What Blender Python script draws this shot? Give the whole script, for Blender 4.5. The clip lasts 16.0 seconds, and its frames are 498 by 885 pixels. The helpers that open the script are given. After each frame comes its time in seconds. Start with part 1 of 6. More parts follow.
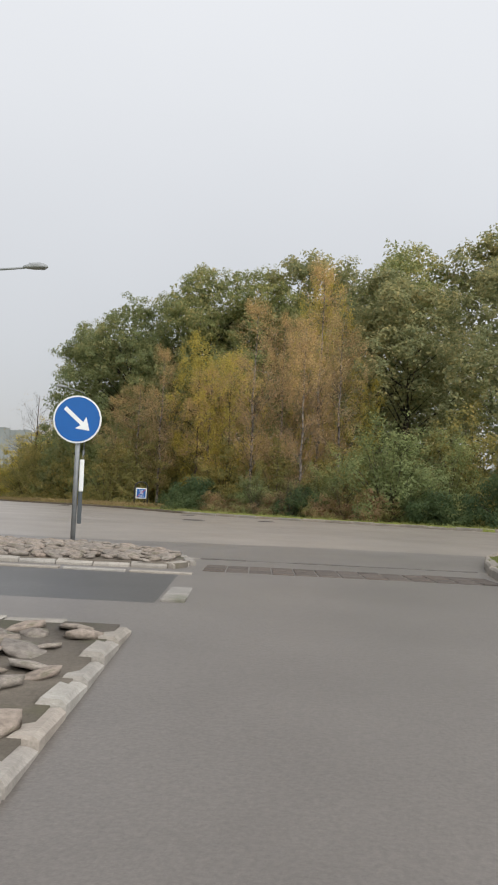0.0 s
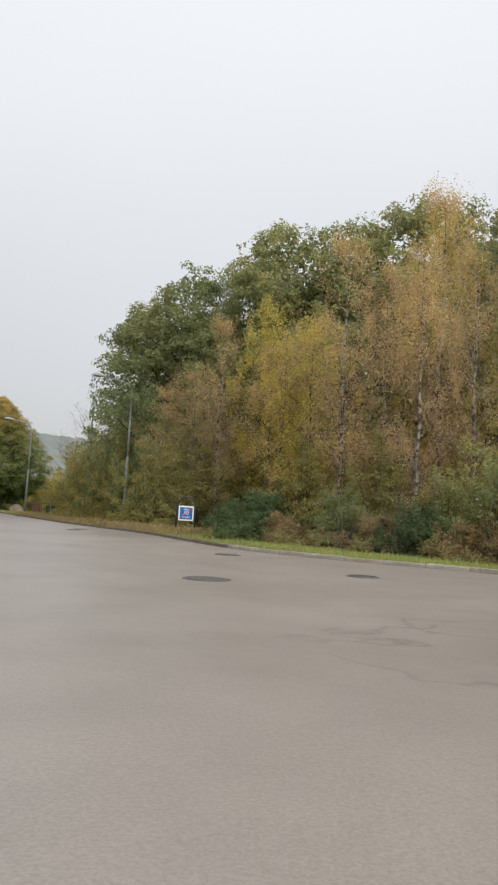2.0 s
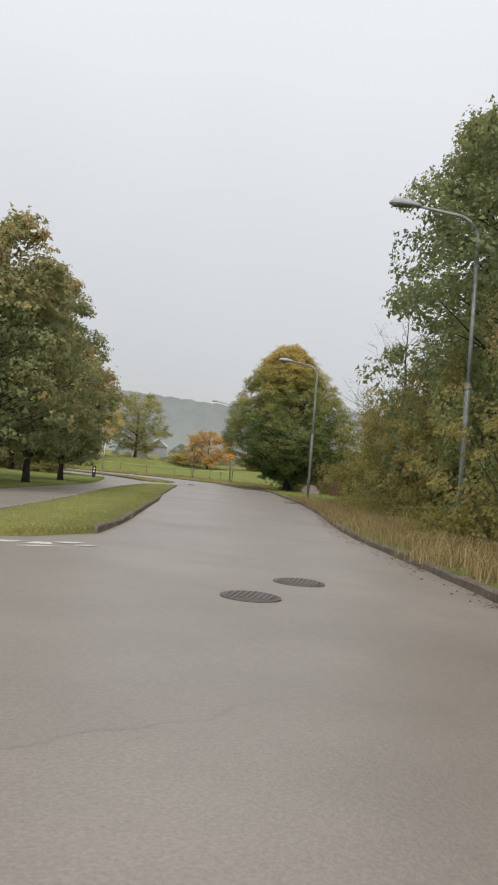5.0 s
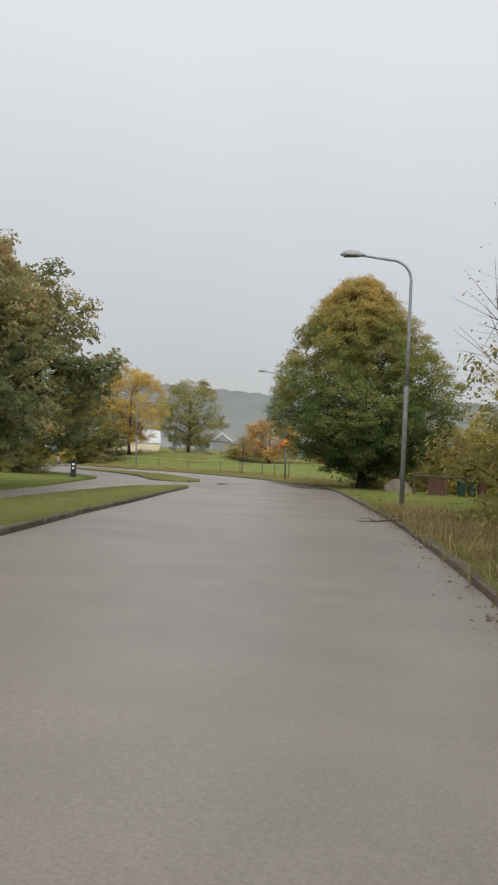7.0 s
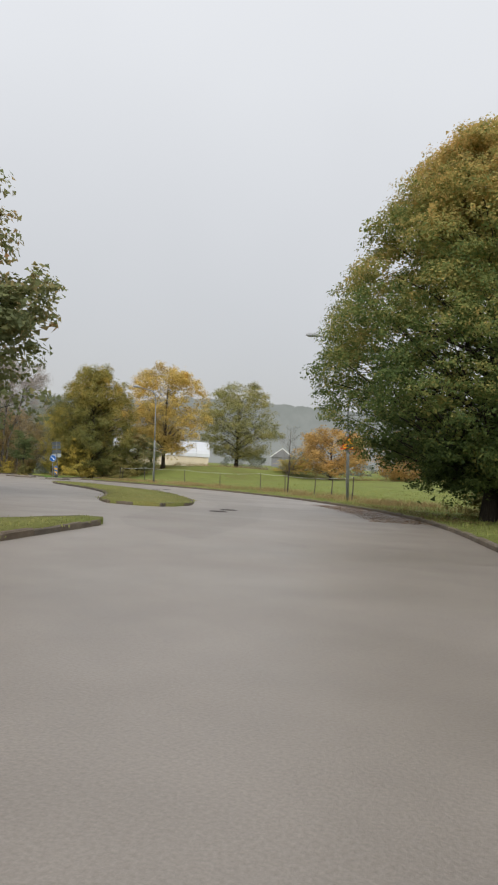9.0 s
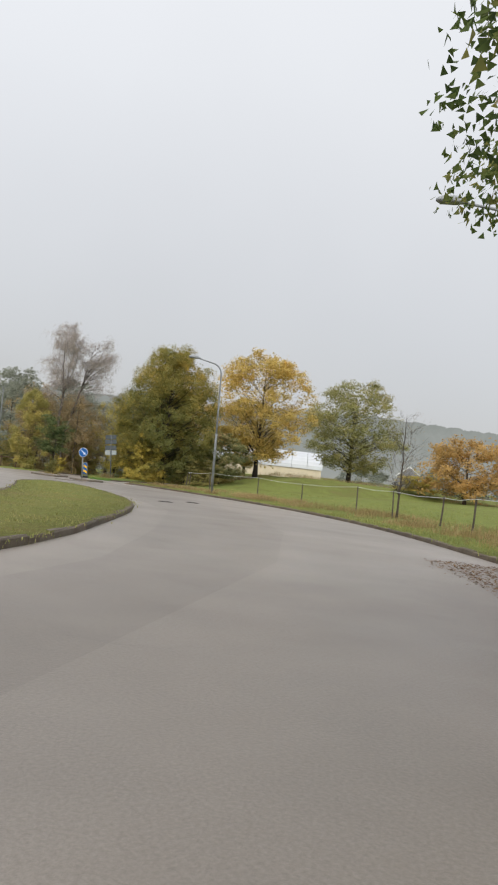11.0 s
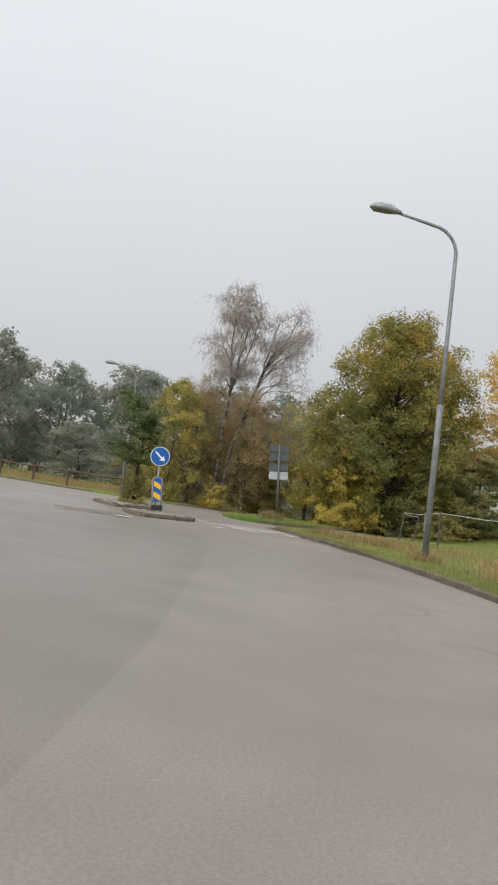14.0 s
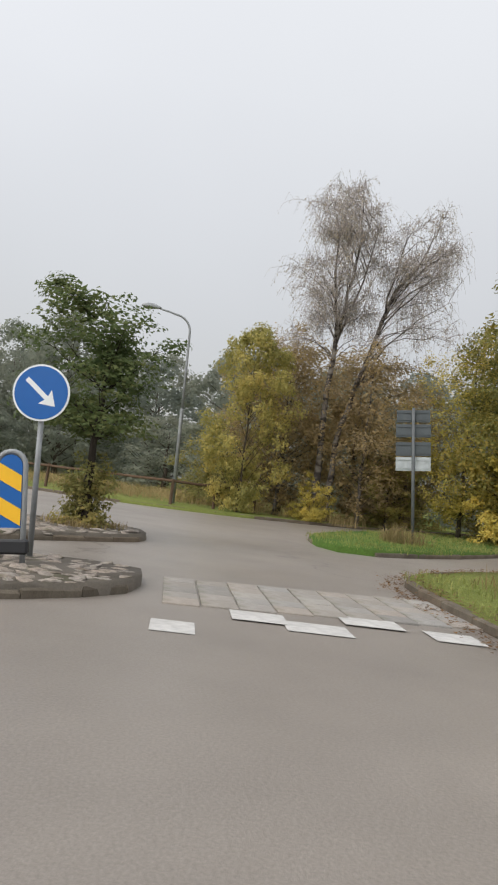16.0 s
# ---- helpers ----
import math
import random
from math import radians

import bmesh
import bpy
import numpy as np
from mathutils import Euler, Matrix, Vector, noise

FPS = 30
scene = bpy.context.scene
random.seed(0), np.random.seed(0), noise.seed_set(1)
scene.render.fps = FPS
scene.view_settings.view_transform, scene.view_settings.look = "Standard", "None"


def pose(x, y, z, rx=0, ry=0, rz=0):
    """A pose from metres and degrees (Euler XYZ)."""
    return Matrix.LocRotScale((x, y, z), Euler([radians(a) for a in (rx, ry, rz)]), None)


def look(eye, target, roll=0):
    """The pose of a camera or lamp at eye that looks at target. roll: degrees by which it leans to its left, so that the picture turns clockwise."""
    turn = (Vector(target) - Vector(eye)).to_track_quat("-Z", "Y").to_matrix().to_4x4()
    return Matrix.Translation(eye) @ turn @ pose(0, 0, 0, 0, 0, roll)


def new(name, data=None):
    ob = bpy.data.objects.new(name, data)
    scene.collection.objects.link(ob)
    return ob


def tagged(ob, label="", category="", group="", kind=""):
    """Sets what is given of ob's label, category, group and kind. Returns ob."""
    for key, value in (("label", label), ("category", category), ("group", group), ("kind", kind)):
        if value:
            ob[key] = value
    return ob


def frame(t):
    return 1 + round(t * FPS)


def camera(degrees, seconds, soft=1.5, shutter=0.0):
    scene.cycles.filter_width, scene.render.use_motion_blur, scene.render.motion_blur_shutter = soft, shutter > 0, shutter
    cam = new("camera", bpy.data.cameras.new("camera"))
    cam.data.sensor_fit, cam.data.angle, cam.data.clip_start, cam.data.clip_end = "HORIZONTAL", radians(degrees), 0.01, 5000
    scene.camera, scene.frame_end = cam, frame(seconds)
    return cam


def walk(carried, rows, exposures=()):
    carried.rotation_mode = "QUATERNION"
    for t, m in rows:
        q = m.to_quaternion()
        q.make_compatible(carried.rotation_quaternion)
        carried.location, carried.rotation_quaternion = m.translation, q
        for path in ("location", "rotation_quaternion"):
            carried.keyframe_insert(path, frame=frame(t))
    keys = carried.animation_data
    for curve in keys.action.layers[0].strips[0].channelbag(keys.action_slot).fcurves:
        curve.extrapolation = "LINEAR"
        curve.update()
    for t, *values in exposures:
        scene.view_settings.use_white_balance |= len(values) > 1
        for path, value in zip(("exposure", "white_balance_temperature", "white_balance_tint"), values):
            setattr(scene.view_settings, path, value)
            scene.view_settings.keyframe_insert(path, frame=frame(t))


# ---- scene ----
cam = camera(35.0, 16.0, 2.1)
PATH = [
    (0, (0.595, 0.739, 0.904), (0.568, 2.733, 1.054), 2.8),
    (0.5, (0.667, 4.02, 0.965), (0.604, 6.009, 1.163), 2.5),
    (1, (0.764, 7.498, 0.973), (0.659, 9.483, 1.186), 2.6),
    (1.5, (0.776, 10.7, 1.18), (0.602, 12.683, 1.372), 2.8),
    (2, (0.751, 13.886, 1.256), (0.48, 15.859, 1.433), 3.2),
    (2.5, (0.479, 17.204, 1.306), (0.075, 19.159, 1.443), 3.9),
    (3, (-0.172, 20.602, 1.426), (-0.811, 22.495, 1.53), 4.9),
    (3.5, (-1.089, 24.508, 1.389), (-1.884, 26.341, 1.477), 5.3),
    (4, (-2.468, 28.312, 1.423), (-3.367, 30.097, 1.504), 5.3),
    (4.2, (-3.19, 29.996, 1.416), (-4.129, 31.76, 1.496), 4.8),
    (4.5, (-4.253, 32.489, 1.416), (-5.238, 34.228, 1.494), 4.7),
    (4.7, (-5.006, 34.197, 1.376), (-6.014, 35.923, 1.455), 4.7),
    (7, (-15.785, 54.575, 1.209), (-16.975, 56.181, 1.263), 2.8),
    (7.5, (-18.574, 58.987, 1.23), (-19.804, 60.562, 1.291), 2.4),
    (8, (-21.446, 63.334, 1.151), (-22.718, 64.876, 1.224), 2.7),
    (10.3, (-35.372, 83.38, 0.907), (-36.777, 84.798, 1.021), 4.9),
    (10.5, (-36.586, 84.941, 0.91), (-38.019, 86.331, 1.025), 5.4),
    (11, (-39.451, 88.749, 0.941), (-40.998, 90.012, 1.047), 6.5),
    (11.5, (-42.563, 92.437, 1.004), (-44.198, 93.586, 1.097), 7.0),
    (12, (-46.172, 96.019, 1.034), (-47.871, 97.071, 1.125), 7.4),
    (12.5, (-50.015, 99.356, 1.031), (-51.738, 100.366, 1.14), 7.8),
    (13, (-54.021, 102.392, 0.9), (-55.81, 103.278, 1.024), 8.3),
    (13.5, (-58.006, 105.129, 0.973), (-59.847, 105.898, 1.11), 8.8),
    (14, (-62.195, 107.577, 0.913), (-64.078, 108.235, 1.056), 8.9),
    (14.5, (-66.375, 109.731, 1.032), (-68.294, 110.281, 1.158), 8.9),
    (15, (-70.466, 111.493, 1.049), (-72.401, 111.982, 1.168), 8.6),
    (15.5, (-74.291, 112.948, 1.084), (-76.245, 113.359, 1.197), 7.9),
    (16, (-77.787, 114.043, 1.116), (-79.757, 114.365, 1.227), 7.3),
]
walk(cam, [(t, look(eye, target, roll)) for t, eye, target, roll in PATH],
     [(0, -0.05), (1, 0.00), (2, 0.06), (2.5, 0.00), (3, 0.00), (4.7, 0.02), (6.8, -0.12), (8.2, -0.12), (10.3, 0.00), (12, -0.05), (16, -0.08)])

# ---- light ----
world = bpy.data.worlds.new("overcast_sky")
scene.world = world
world.use_nodes = True
wn, wl = world.node_tree.nodes, world.node_tree.links
wn.clear()
w_out, w_bg = wn.new("ShaderNodeOutputWorld"), wn.new("ShaderNodeBackground")
w_sky = wn.new("ShaderNodeTexSky")
w_sky.sky_type, w_sky.sun_disc = "NISHITA", False
w_sky.sun_elevation, w_sky.sun_rotation = radians(55), radians(200)
w_sky.dust_density = 4.0
w_tc, w_sep, w_ramp = wn.new("ShaderNodeTexCoord"), wn.new("ShaderNodeSeparateXYZ"), wn.new("ShaderNodeValToRGB")
w_noise, w_mul, w_add = wn.new("ShaderNodeTexNoise"), wn.new("ShaderNodeMath"), wn.new("ShaderNodeMath")
wl.new(w_tc.outputs["Generated"], w_sep.inputs[0])
wl.new(w_tc.outputs["Generated"], w_noise.inputs["Vector"])
w_noise.inputs["Scale"].default_value, w_noise.inputs["Detail"].default_value = 2.6, 3.0
w_mul.operation, w_mul.inputs[1].default_value = "MULTIPLY", 0.13
w_add.operation = "ADD"
wl.new(w_noise.outputs["Fac"], w_mul.inputs[0])
wl.new(w_sep.outputs["Z"], w_add.inputs[0])
wl.new(w_mul.outputs[0], w_add.inputs[1])
wl.new(w_add.outputs[0], w_ramp.inputs["Fac"])
w_stops = w_ramp.color_ramp.elements
w_stops[0].position, w_stops[0].color = 0.03, (0.505, 0.506, 0.510, 1)
w_stops[1].position, w_stops[1].color = 1.0, (1.0, 1.01, 1.03, 1)
for w_p, w_c in ((0.16, (0.535, 0.535, 0.54)), (0.32, (0.652, 0.654, 0.658)), (0.52, (0.79, 0.796, 0.803))):
    w_stops.new(w_p).color = (*w_c, 1)
w_gain = wn.new("ShaderNodeMixRGB")
w_gain.blend_type, w_gain.inputs["Fac"].default_value = "MIX", 0.03
wl.new(w_ramp.outputs["Color"], w_gain.inputs["Color1"])
wl.new(w_sky.outputs["Color"], w_gain.inputs["Color2"])
wl.new(w_gain.outputs["Color"], w_bg.inputs["Color"])
w_bg.inputs["Strength"].default_value = 1.0
wl.new(w_bg.outputs[0], w_out.inputs[0])

sun = new("sun", bpy.data.lights.new("sun", "SUN"))
sun.data.energy, sun.data.angle, sun.data.color = 2.7, radians(75), (1.0, 0.97, 0.93)
sun.matrix_world = look((60, -50, 110), (-40, 70, 0))

# ---- materials ----
class Mat:
    """A small builder of node materials."""
    def __init__(self, name, rough=0.8, metal=0.0, spec=0.5):
        self.m = bpy.data.materials.new(name)
        self.m.use_nodes = True
        self.n, self.l = self.m.node_tree.nodes, self.m.node_tree.links
        self.b = self.n["Principled BSDF"]
        self.b.inputs["Roughness"].default_value = rough
        self.b.inputs["Metallic"].default_value = metal
        self.b.inputs["Specular IOR Level"].default_value = spec
        self.tc = self.n.new("ShaderNodeTexCoord")

    def noise(self, scale, detail=4.0, rough=0.55, src="Object"):
        t = self.n.new("ShaderNodeTexNoise")
        t.inputs["Scale"].default_value, t.inputs["Detail"].default_value, t.inputs["Roughness"].default_value = scale, detail, rough
        self.l.new(self.tc.outputs[src], t.inputs["Vector"])
        return t.outputs["Fac"]

    def ramp(self, fac, stops):
        r = self.n.new("ShaderNodeValToRGB")
        self.l.new(fac, r.inputs["Fac"])
        e = r.color_ramp.elements
        e[0].position, e[0].color = stops[0][0], (*stops[0][1], 1)
        e[1].position, e[1].color = stops[-1][0], (*stops[-1][1], 1)
        for p, c in stops[1:-1]:
            e.new(p).color = (*c, 1)
        return r.outputs["Color"]

    def mix(self, fac, a, b, mode="MIX"):
        x = self.n.new("ShaderNodeMixRGB")
        x.blend_type = mode
        for socket, v in zip(("Fac", "Color1", "Color2"), (fac, a, b)):
            if isinstance(v, (int, float)):
                x.inputs[socket].default_value = v
            elif isinstance(v, tuple):
                x.inputs[socket].default_value = (*v, 1)
            else:
                self.l.new(v, x.inputs[socket])
        return x.outputs["Color"]

    def math(self, op, a, b):
        x = self.n.new("ShaderNodeMath")
        x.operation = op
        for i, v in enumerate((a, b)):
            if isinstance(v, (int, float)):
                x.inputs[i].default_value = v
            else:
                self.l.new(v, x.inputs[i])
        return x.outputs[0]

    def color(self, c):
        if isinstance(c, tuple):
            self.b.inputs["Base Color"].default_value = (*c, 1)
        else:
            self.l.new(c, self.b.inputs["Base Color"])
        return self

    def bump(self, height, strength=0.3, dist=0.02):
        x = self.n.new("ShaderNodeBump")
        x.inputs["Strength"].default_value, x.inputs["Distance"].default_value = strength, dist
        self.l.new(height, x.inputs["Height"])
        self.l.new(x.outputs[0], self.b.inputs["Normal"])
        return self

    def roughness(self, fac, lo, hi):
        r = self.ramp(fac, [(0.3, (lo,) * 3), (0.7, (hi,) * 3)])
        self.l.new(r, self.b.inputs["Roughness"])
        return self


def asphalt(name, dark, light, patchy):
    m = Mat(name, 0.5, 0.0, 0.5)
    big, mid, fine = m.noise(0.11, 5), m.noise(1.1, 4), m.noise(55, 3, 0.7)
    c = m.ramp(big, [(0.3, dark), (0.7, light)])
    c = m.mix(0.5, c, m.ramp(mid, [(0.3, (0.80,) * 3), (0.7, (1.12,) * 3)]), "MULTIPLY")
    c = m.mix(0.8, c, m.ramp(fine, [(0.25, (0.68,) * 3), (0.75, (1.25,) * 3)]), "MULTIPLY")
    v = m.n.new("ShaderNodeTexVoronoi")
    v.feature, v.inputs["Scale"].default_value = "DISTANCE_TO_EDGE", 0.14
    w = m.n.new("ShaderNodeVectorMath")
    m.l.new(m.tc.outputs["Object"], w.inputs[0])
    nz = m.n.new("ShaderNodeTexNoise")
    nz.inputs["Scale"].default_value, nz.inputs["Detail"].default_value = 0.6, 6
    m.l.new(m.tc.outputs["Object"], nz.inputs["Vector"])
    sc = m.n.new("ShaderNodeVectorMath")
    sc.operation, sc.inputs["Scale"].default_value = "SCALE", 3.0
    m.l.new(nz.outputs["Color"], sc.inputs[0])
    m.l.new(sc.outputs[0], w.inputs[1])
    m.l.new(w.outputs[0], v.inputs["Vector"])
    crack = m.ramp(v.outputs["Distance"], [(0.0, (1.0,) * 3), (0.006, (0.0,) * 3)])
    crack = m.mix(1.0, crack, m.ramp(m.noise(0.07, 2), [(0.5, (0,) * 3), (0.62, (1,) * 3)]), "MULTIPLY")
    c = m.mix(m.math("MULTIPLY", crack, 0.55), c, (0.06, 0.055, 0.05))
    m.color(c).roughness(m.noise(0.35, 5), 0.36, 0.5)
    return m.bump(fine, 0.35, 0.006).m


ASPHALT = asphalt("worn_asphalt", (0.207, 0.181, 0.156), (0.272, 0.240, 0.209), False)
ASPHALT_DARK = asphalt("dark_asphalt", (0.045, 0.043, 0.041), (0.07, 0.067, 0.063), True)
ASPHALT_SIDE = asphalt("side_road_asphalt", (0.125, 0.112, 0.10), (0.165, 0.149, 0.135), True)
ASPHALT_MID = asphalt("older_asphalt", (0.180, 0.156, 0.133), (0.236, 0.207, 0.179), True)


def soil_grass(name, stops, fine_lo=0.6):
    m = Mat(name, 0.95, 0.0, 0.15)
    big, mid, fine = m.noise(0.05, 4), m.noise(0.55, 5, 0.65), m.noise(14, 4, 0.75)
    c = m.ramp(m.mix(0.5, big, mid), stops)
    c = m.mix(0.9, c, m.ramp(fine, [(0.28, (fine_lo,) * 3), (0.72, (1.4,) * 3)]), "MULTIPLY")
    return m.color(c).bump(fine, 0.9, 0.06).m


GRASS = soil_grass("meadow_grass", [(0.32, (0.185, 0.15, 0.06)), (0.42, (0.135, 0.15, 0.04)), (0.52, (0.17, 0.195, 0.05)), (0.66, (0.13, 0.165, 0.04))])
LAWN = soil_grass("verge_grass", [(0.34, (0.24, 0.19, 0.075)), (0.45, (0.2, 0.195, 0.06)), (0.62, (0.165, 0.195, 0.05))])
GREEN_TURF = soil_grass("green_turf", [(0.32, (0.09, 0.14, 0.03)), (0.65, (0.075, 0.155, 0.028))])


def granite(name, lo, hi):
    m = Mat(name, 0.85, 0.0, 0.3)
    info = m.n.new("ShaderNodeObjectInfo")
    c = m.ramp(m.noise(2.4, 5, 0.6), [(0.3, lo), (0.7, hi)])
    c = m.mix(0.7, c, m.ramp(m.noise(60, 3, 0.8), [(0.3, (0.7,) * 3), (0.7, (1.2,) * 3)]), "MULTIPLY")
    c = m.mix(0.6, c, m.ramp(info.outputs["Random"], [(0.0, (0.66,) * 3), (0.3, (0.95, 0.86, 0.76)), (0.6, (1.0, 1.0, 1.0)), (0.8, (1.15, 1.0, 0.88)), (1.0, (1.25, 1.24, 1.2))]), "MULTIPLY")
    moss = m.ramp(m.noise(1.3, 4), [(0.56, (0,) * 3), (0.68, (1,) * 3)])
    c = m.mix(m.math("MULTIPLY", moss, 0.6), c, (0.07, 0.075, 0.03))
    return m.color(c).bump(m.noise(25, 4), 0.5, 0.02).m


KERB = granite("weathered_kerb_granite", (0.095, 0.079, 0.06), (0.18, 0.156, 0.122))
KERB_LIGHT = granite("pale_kerb_granite", (0.19, 0.177, 0.155), (0.32, 0.30, 0.265))
COBBLE = granite("fieldstone", (0.18, 0.16, 0.14), (0.40, 0.36, 0.32))
BOULDER = granite("boulder_granite", (0.15, 0.12, 0.10), (0.29, 0.24, 0.20))
PAVER = granite("worn_paver", (0.085, 0.074, 0.066), (0.125, 0.11, 0.098))
SLAB = granite("concrete_slab", (0.25, 0.24, 0.225), (0.34, 0.325, 0.305))
EDGING = granite("pale_edging_granite", (0.25, 0.24, 0.222), (0.40, 0.385, 0.355))
OLD_SLAB = granite("old_slab", (0.16, 0.145, 0.13), (0.22, 0.202, 0.182))
MORTAR = granite("sandy_joint", (0.12, 0.105, 0.085), (0.2, 0.175, 0.145))


def plain(name, c, rough=0.5, metal=0.0, grime=0.25, scale=6.0):
    m = Mat(name, rough, metal)
    n = m.noise(scale, 5, 0.65)
    m.color(m.mix(grime, m.mix(1.0, c, (1, 1, 1), "MULTIPLY"), m.ramp(n, [(0.3, tuple(v * 0.45 for v in c)), (0.7, tuple(min(1, v * 1.25) for v in c))])))
    return m.bump(m.noise(scale * 12, 3), 0.08, 0.004).m


STEEL = plain("galvanised_steel", (0.28, 0.295, 0.305), 0.6, 0.4, 0.6, 3.0)
LAMP_GREY = plain("lamp_housing_grey", (0.30, 0.315, 0.325), 0.6, 0.1, 0.4)
LENS = plain("lamp_lens", (0.16, 0.165, 0.17), 0.25, 0.0, 0.3)
BLUE = plain("sign_blue", (0.004, 0.105, 0.38), 0.4, 0.0, 0.12)
WHITE = plain("sign_white", (0.78, 0.80, 0.80), 0.4, 0.0, 0.1)
YELLOW = plain("sign_yellow", (0.86, 0.48, 0.02), 0.4, 0.0, 0.12)
ORANGE = plain("sign_amber", (0.86, 0.36, 0.015), 0.4, 0.0, 0.1)
RED = plain("sign_red", (0.52, 0.03, 0.015), 0.4, 0.0, 0.12)
BLACK = plain("black_paint", (0.018, 0.019, 0.022), 0.5, 0.0, 0.3)
SIGN_BACK = plain("sign_back_aluminium", (0.072, 0.085, 0.093), 0.6, 0.0, 0.4)
SIGN_POST = plain("weathered_sign_post", (0.12, 0.13, 0.135), 0.7, 0.1, 0.4)
SIGN_BACK_PALE = plain("sign_back_pale", (0.42, 0.45, 0.46), 0.5, 0.3, 0.4)
IRON = plain("cast_iron", (0.125, 0.115, 0.105), 0.75, 0.3, 0.5, 20)
ROAD_PAINT = plain("worn_road_paint", (0.50, 0.49, 0.47), 0.8, 0.0, 0.45, 9)
TAPE = plain("white_fence_tape", (0.62, 0.63, 0.62), 0.6, 0.0, 0.2)
ROOF_WHITE = plain("white_hall_sheet", (0.5, 0.52, 0.54), 0.5, 0.0, 0.12, 0.7)
BEIGE = plain("beige_hall_wall", (0.60, 0.52, 0.39), 0.8, 0.0, 0.2, 0.6)
HOUSE_WHITE = plain("white_boards", (0.75, 0.76, 0.76), 0.7, 0.0, 0.1, 1.0)
TILE_GREY = plain("grey_roof", (0.20, 0.20, 0.21), 0.8, 0.0, 0.3, 1.0)
BIN_GREEN = plain("green_plastic", (0.016, 0.045, 0.03), 0.5)
BIN_BROWN = plain("red_brown_boards", (0.10, 0.045, 0.032), 0.85, 0.0, 0.5)
DEBRIS = plain("dry_sticks", (0.09, 0.065, 0.05), 0.95)


def wood(name, c):
    m = Mat(name, 0.9, 0.0, 0.2)
    mp = m.n.new("ShaderNodeMapping")
    mp.inputs["Scale"].default_value = (9, 9, 1.1)
    m.l.new(m.tc.outputs["Object"], mp.inputs[0])
    t = m.n.new("ShaderNodeTexNoise")
    t.inputs["Scale"].default_value, t.inputs["Detail"].default_value = 3.5, 6
    m.l.new(mp.outputs[0], t.inputs["Vector"])
    m.color(m.ramp(t.outputs["Fac"], [(0.3, tuple(v * 0.5 for v in c)), (0.7, tuple(v * 1.35 for v in c))]))
    return m.bump(t.outputs["Fac"], 0.6, 0.02).m


POST_WOOD = wood("grey_post_wood", (0.10, 0.085, 0.07))
RAIL_WOOD = wood("brown_rail_wood", (0.115, 0.075, 0.05))
BARK = wood("grey_brown_bark", (0.085, 0.07, 0.055))
BARK_DARK = wood("dark_bark", (0.045, 0.038, 0.032))


def birch_bark(name, pale):
    """Dark scars on paler bark; pale: how bright the bark is."""
    m = Mat(name, 0.85, 0.0, 0.2)
    mp = m.n.new("ShaderNodeMapping")
    mp.inputs["Scale"].default_value = (2.0, 2.0, 3.6)
    m.l.new(m.tc.outputs["Object"], mp.inputs[0])
    t = m.n.new("ShaderNodeTexNoise")
    t.inputs["Scale"].default_value, t.inputs["Detail"].default_value = 1.6, 5
    m.l.new(mp.outputs[0], t.inputs["Vector"])
    return m.color(m.ramp(t.outputs["Fac"], [(0.42, (0.05, 0.042, 0.038)), (0.52, (0.30 * pale, 0.26 * pale, 0.225 * pale)), (0.7, (0.46 * pale, 0.42 * pale, 0.37 * pale))])).bump(t.outputs["Fac"], 0.4, 0.02).m


BIRCH_BARK = birch_bark("birch_bark", 0.72)
TWIG = wood("twig_bark", (0.36, 0.32, 0.30))
BIRCH_BARK_OLD = birch_bark("old_birch_bark", 0.5)


def foliage(name, stops, patch=0.22, trans=0.5, gain=1.6, dull=0.06, rise=0.0, foot=0.0):
    """Leaves: hue by patches of the crown and by single leaf, with some light passing through."""
    stops = [(p, tuple((v * (1 - dull) + dull * (0.3 * c[0] + 0.6 * c[1] + 0.1 * c[2])) * gain for v in c)) for p, c in stops]
    m = Mat(name, 0.65, 0.0, 0.12)
    geo = m.n.new("ShaderNodeNewGeometry")
    n = m.noise(patch, 3, 0.6)
    k = m.math("ADD", m.math("MULTIPLY", n, 0.85), m.math("MULTIPLY", geo.outputs["Random Per Island"], 0.30))
    k = m.math("ADD", k, m.math("MULTIPLY", m.noise(patch * 5, 2, 0.5), 0.42))
    if rise:
        co = m.n.new("ShaderNodeTexCoord")
        axes = m.n.new("ShaderNodeSeparateXYZ")
        m.l.new(co.outputs["Object"], axes.inputs[0])
        k = m.math("ADD", k, m.math("MULTIPLY", m.math("SUBTRACT", axes.outputs["Z"], foot), rise))
    c = m.ramp(m.math("SUBTRACT", k, 0.27), stops)
    info = m.n.new("ShaderNodeObjectInfo")
    c = m.mix(0.7, c, m.ramp(info.outputs["Random"], [(0.0, (0.8, 0.84, 0.84)), (1.0, (1.18, 1.12, 1.05))]), "MULTIPLY")
    m.color(c)
    tr = m.n.new("ShaderNodeBsdfTranslucent")
    m.l.new(c, tr.inputs["Color"])
    mx = m.n.new("ShaderNodeMixShader")
    mx.inputs["Fac"].default_value = trans
    m.l.new(m.b.outputs[0], mx.inputs[1])
    m.l.new(tr.outputs[0], mx.inputs[2])
    m.l.new(mx.outputs[0], m.n["Material Output"].inputs["Surface"])
    return m.m


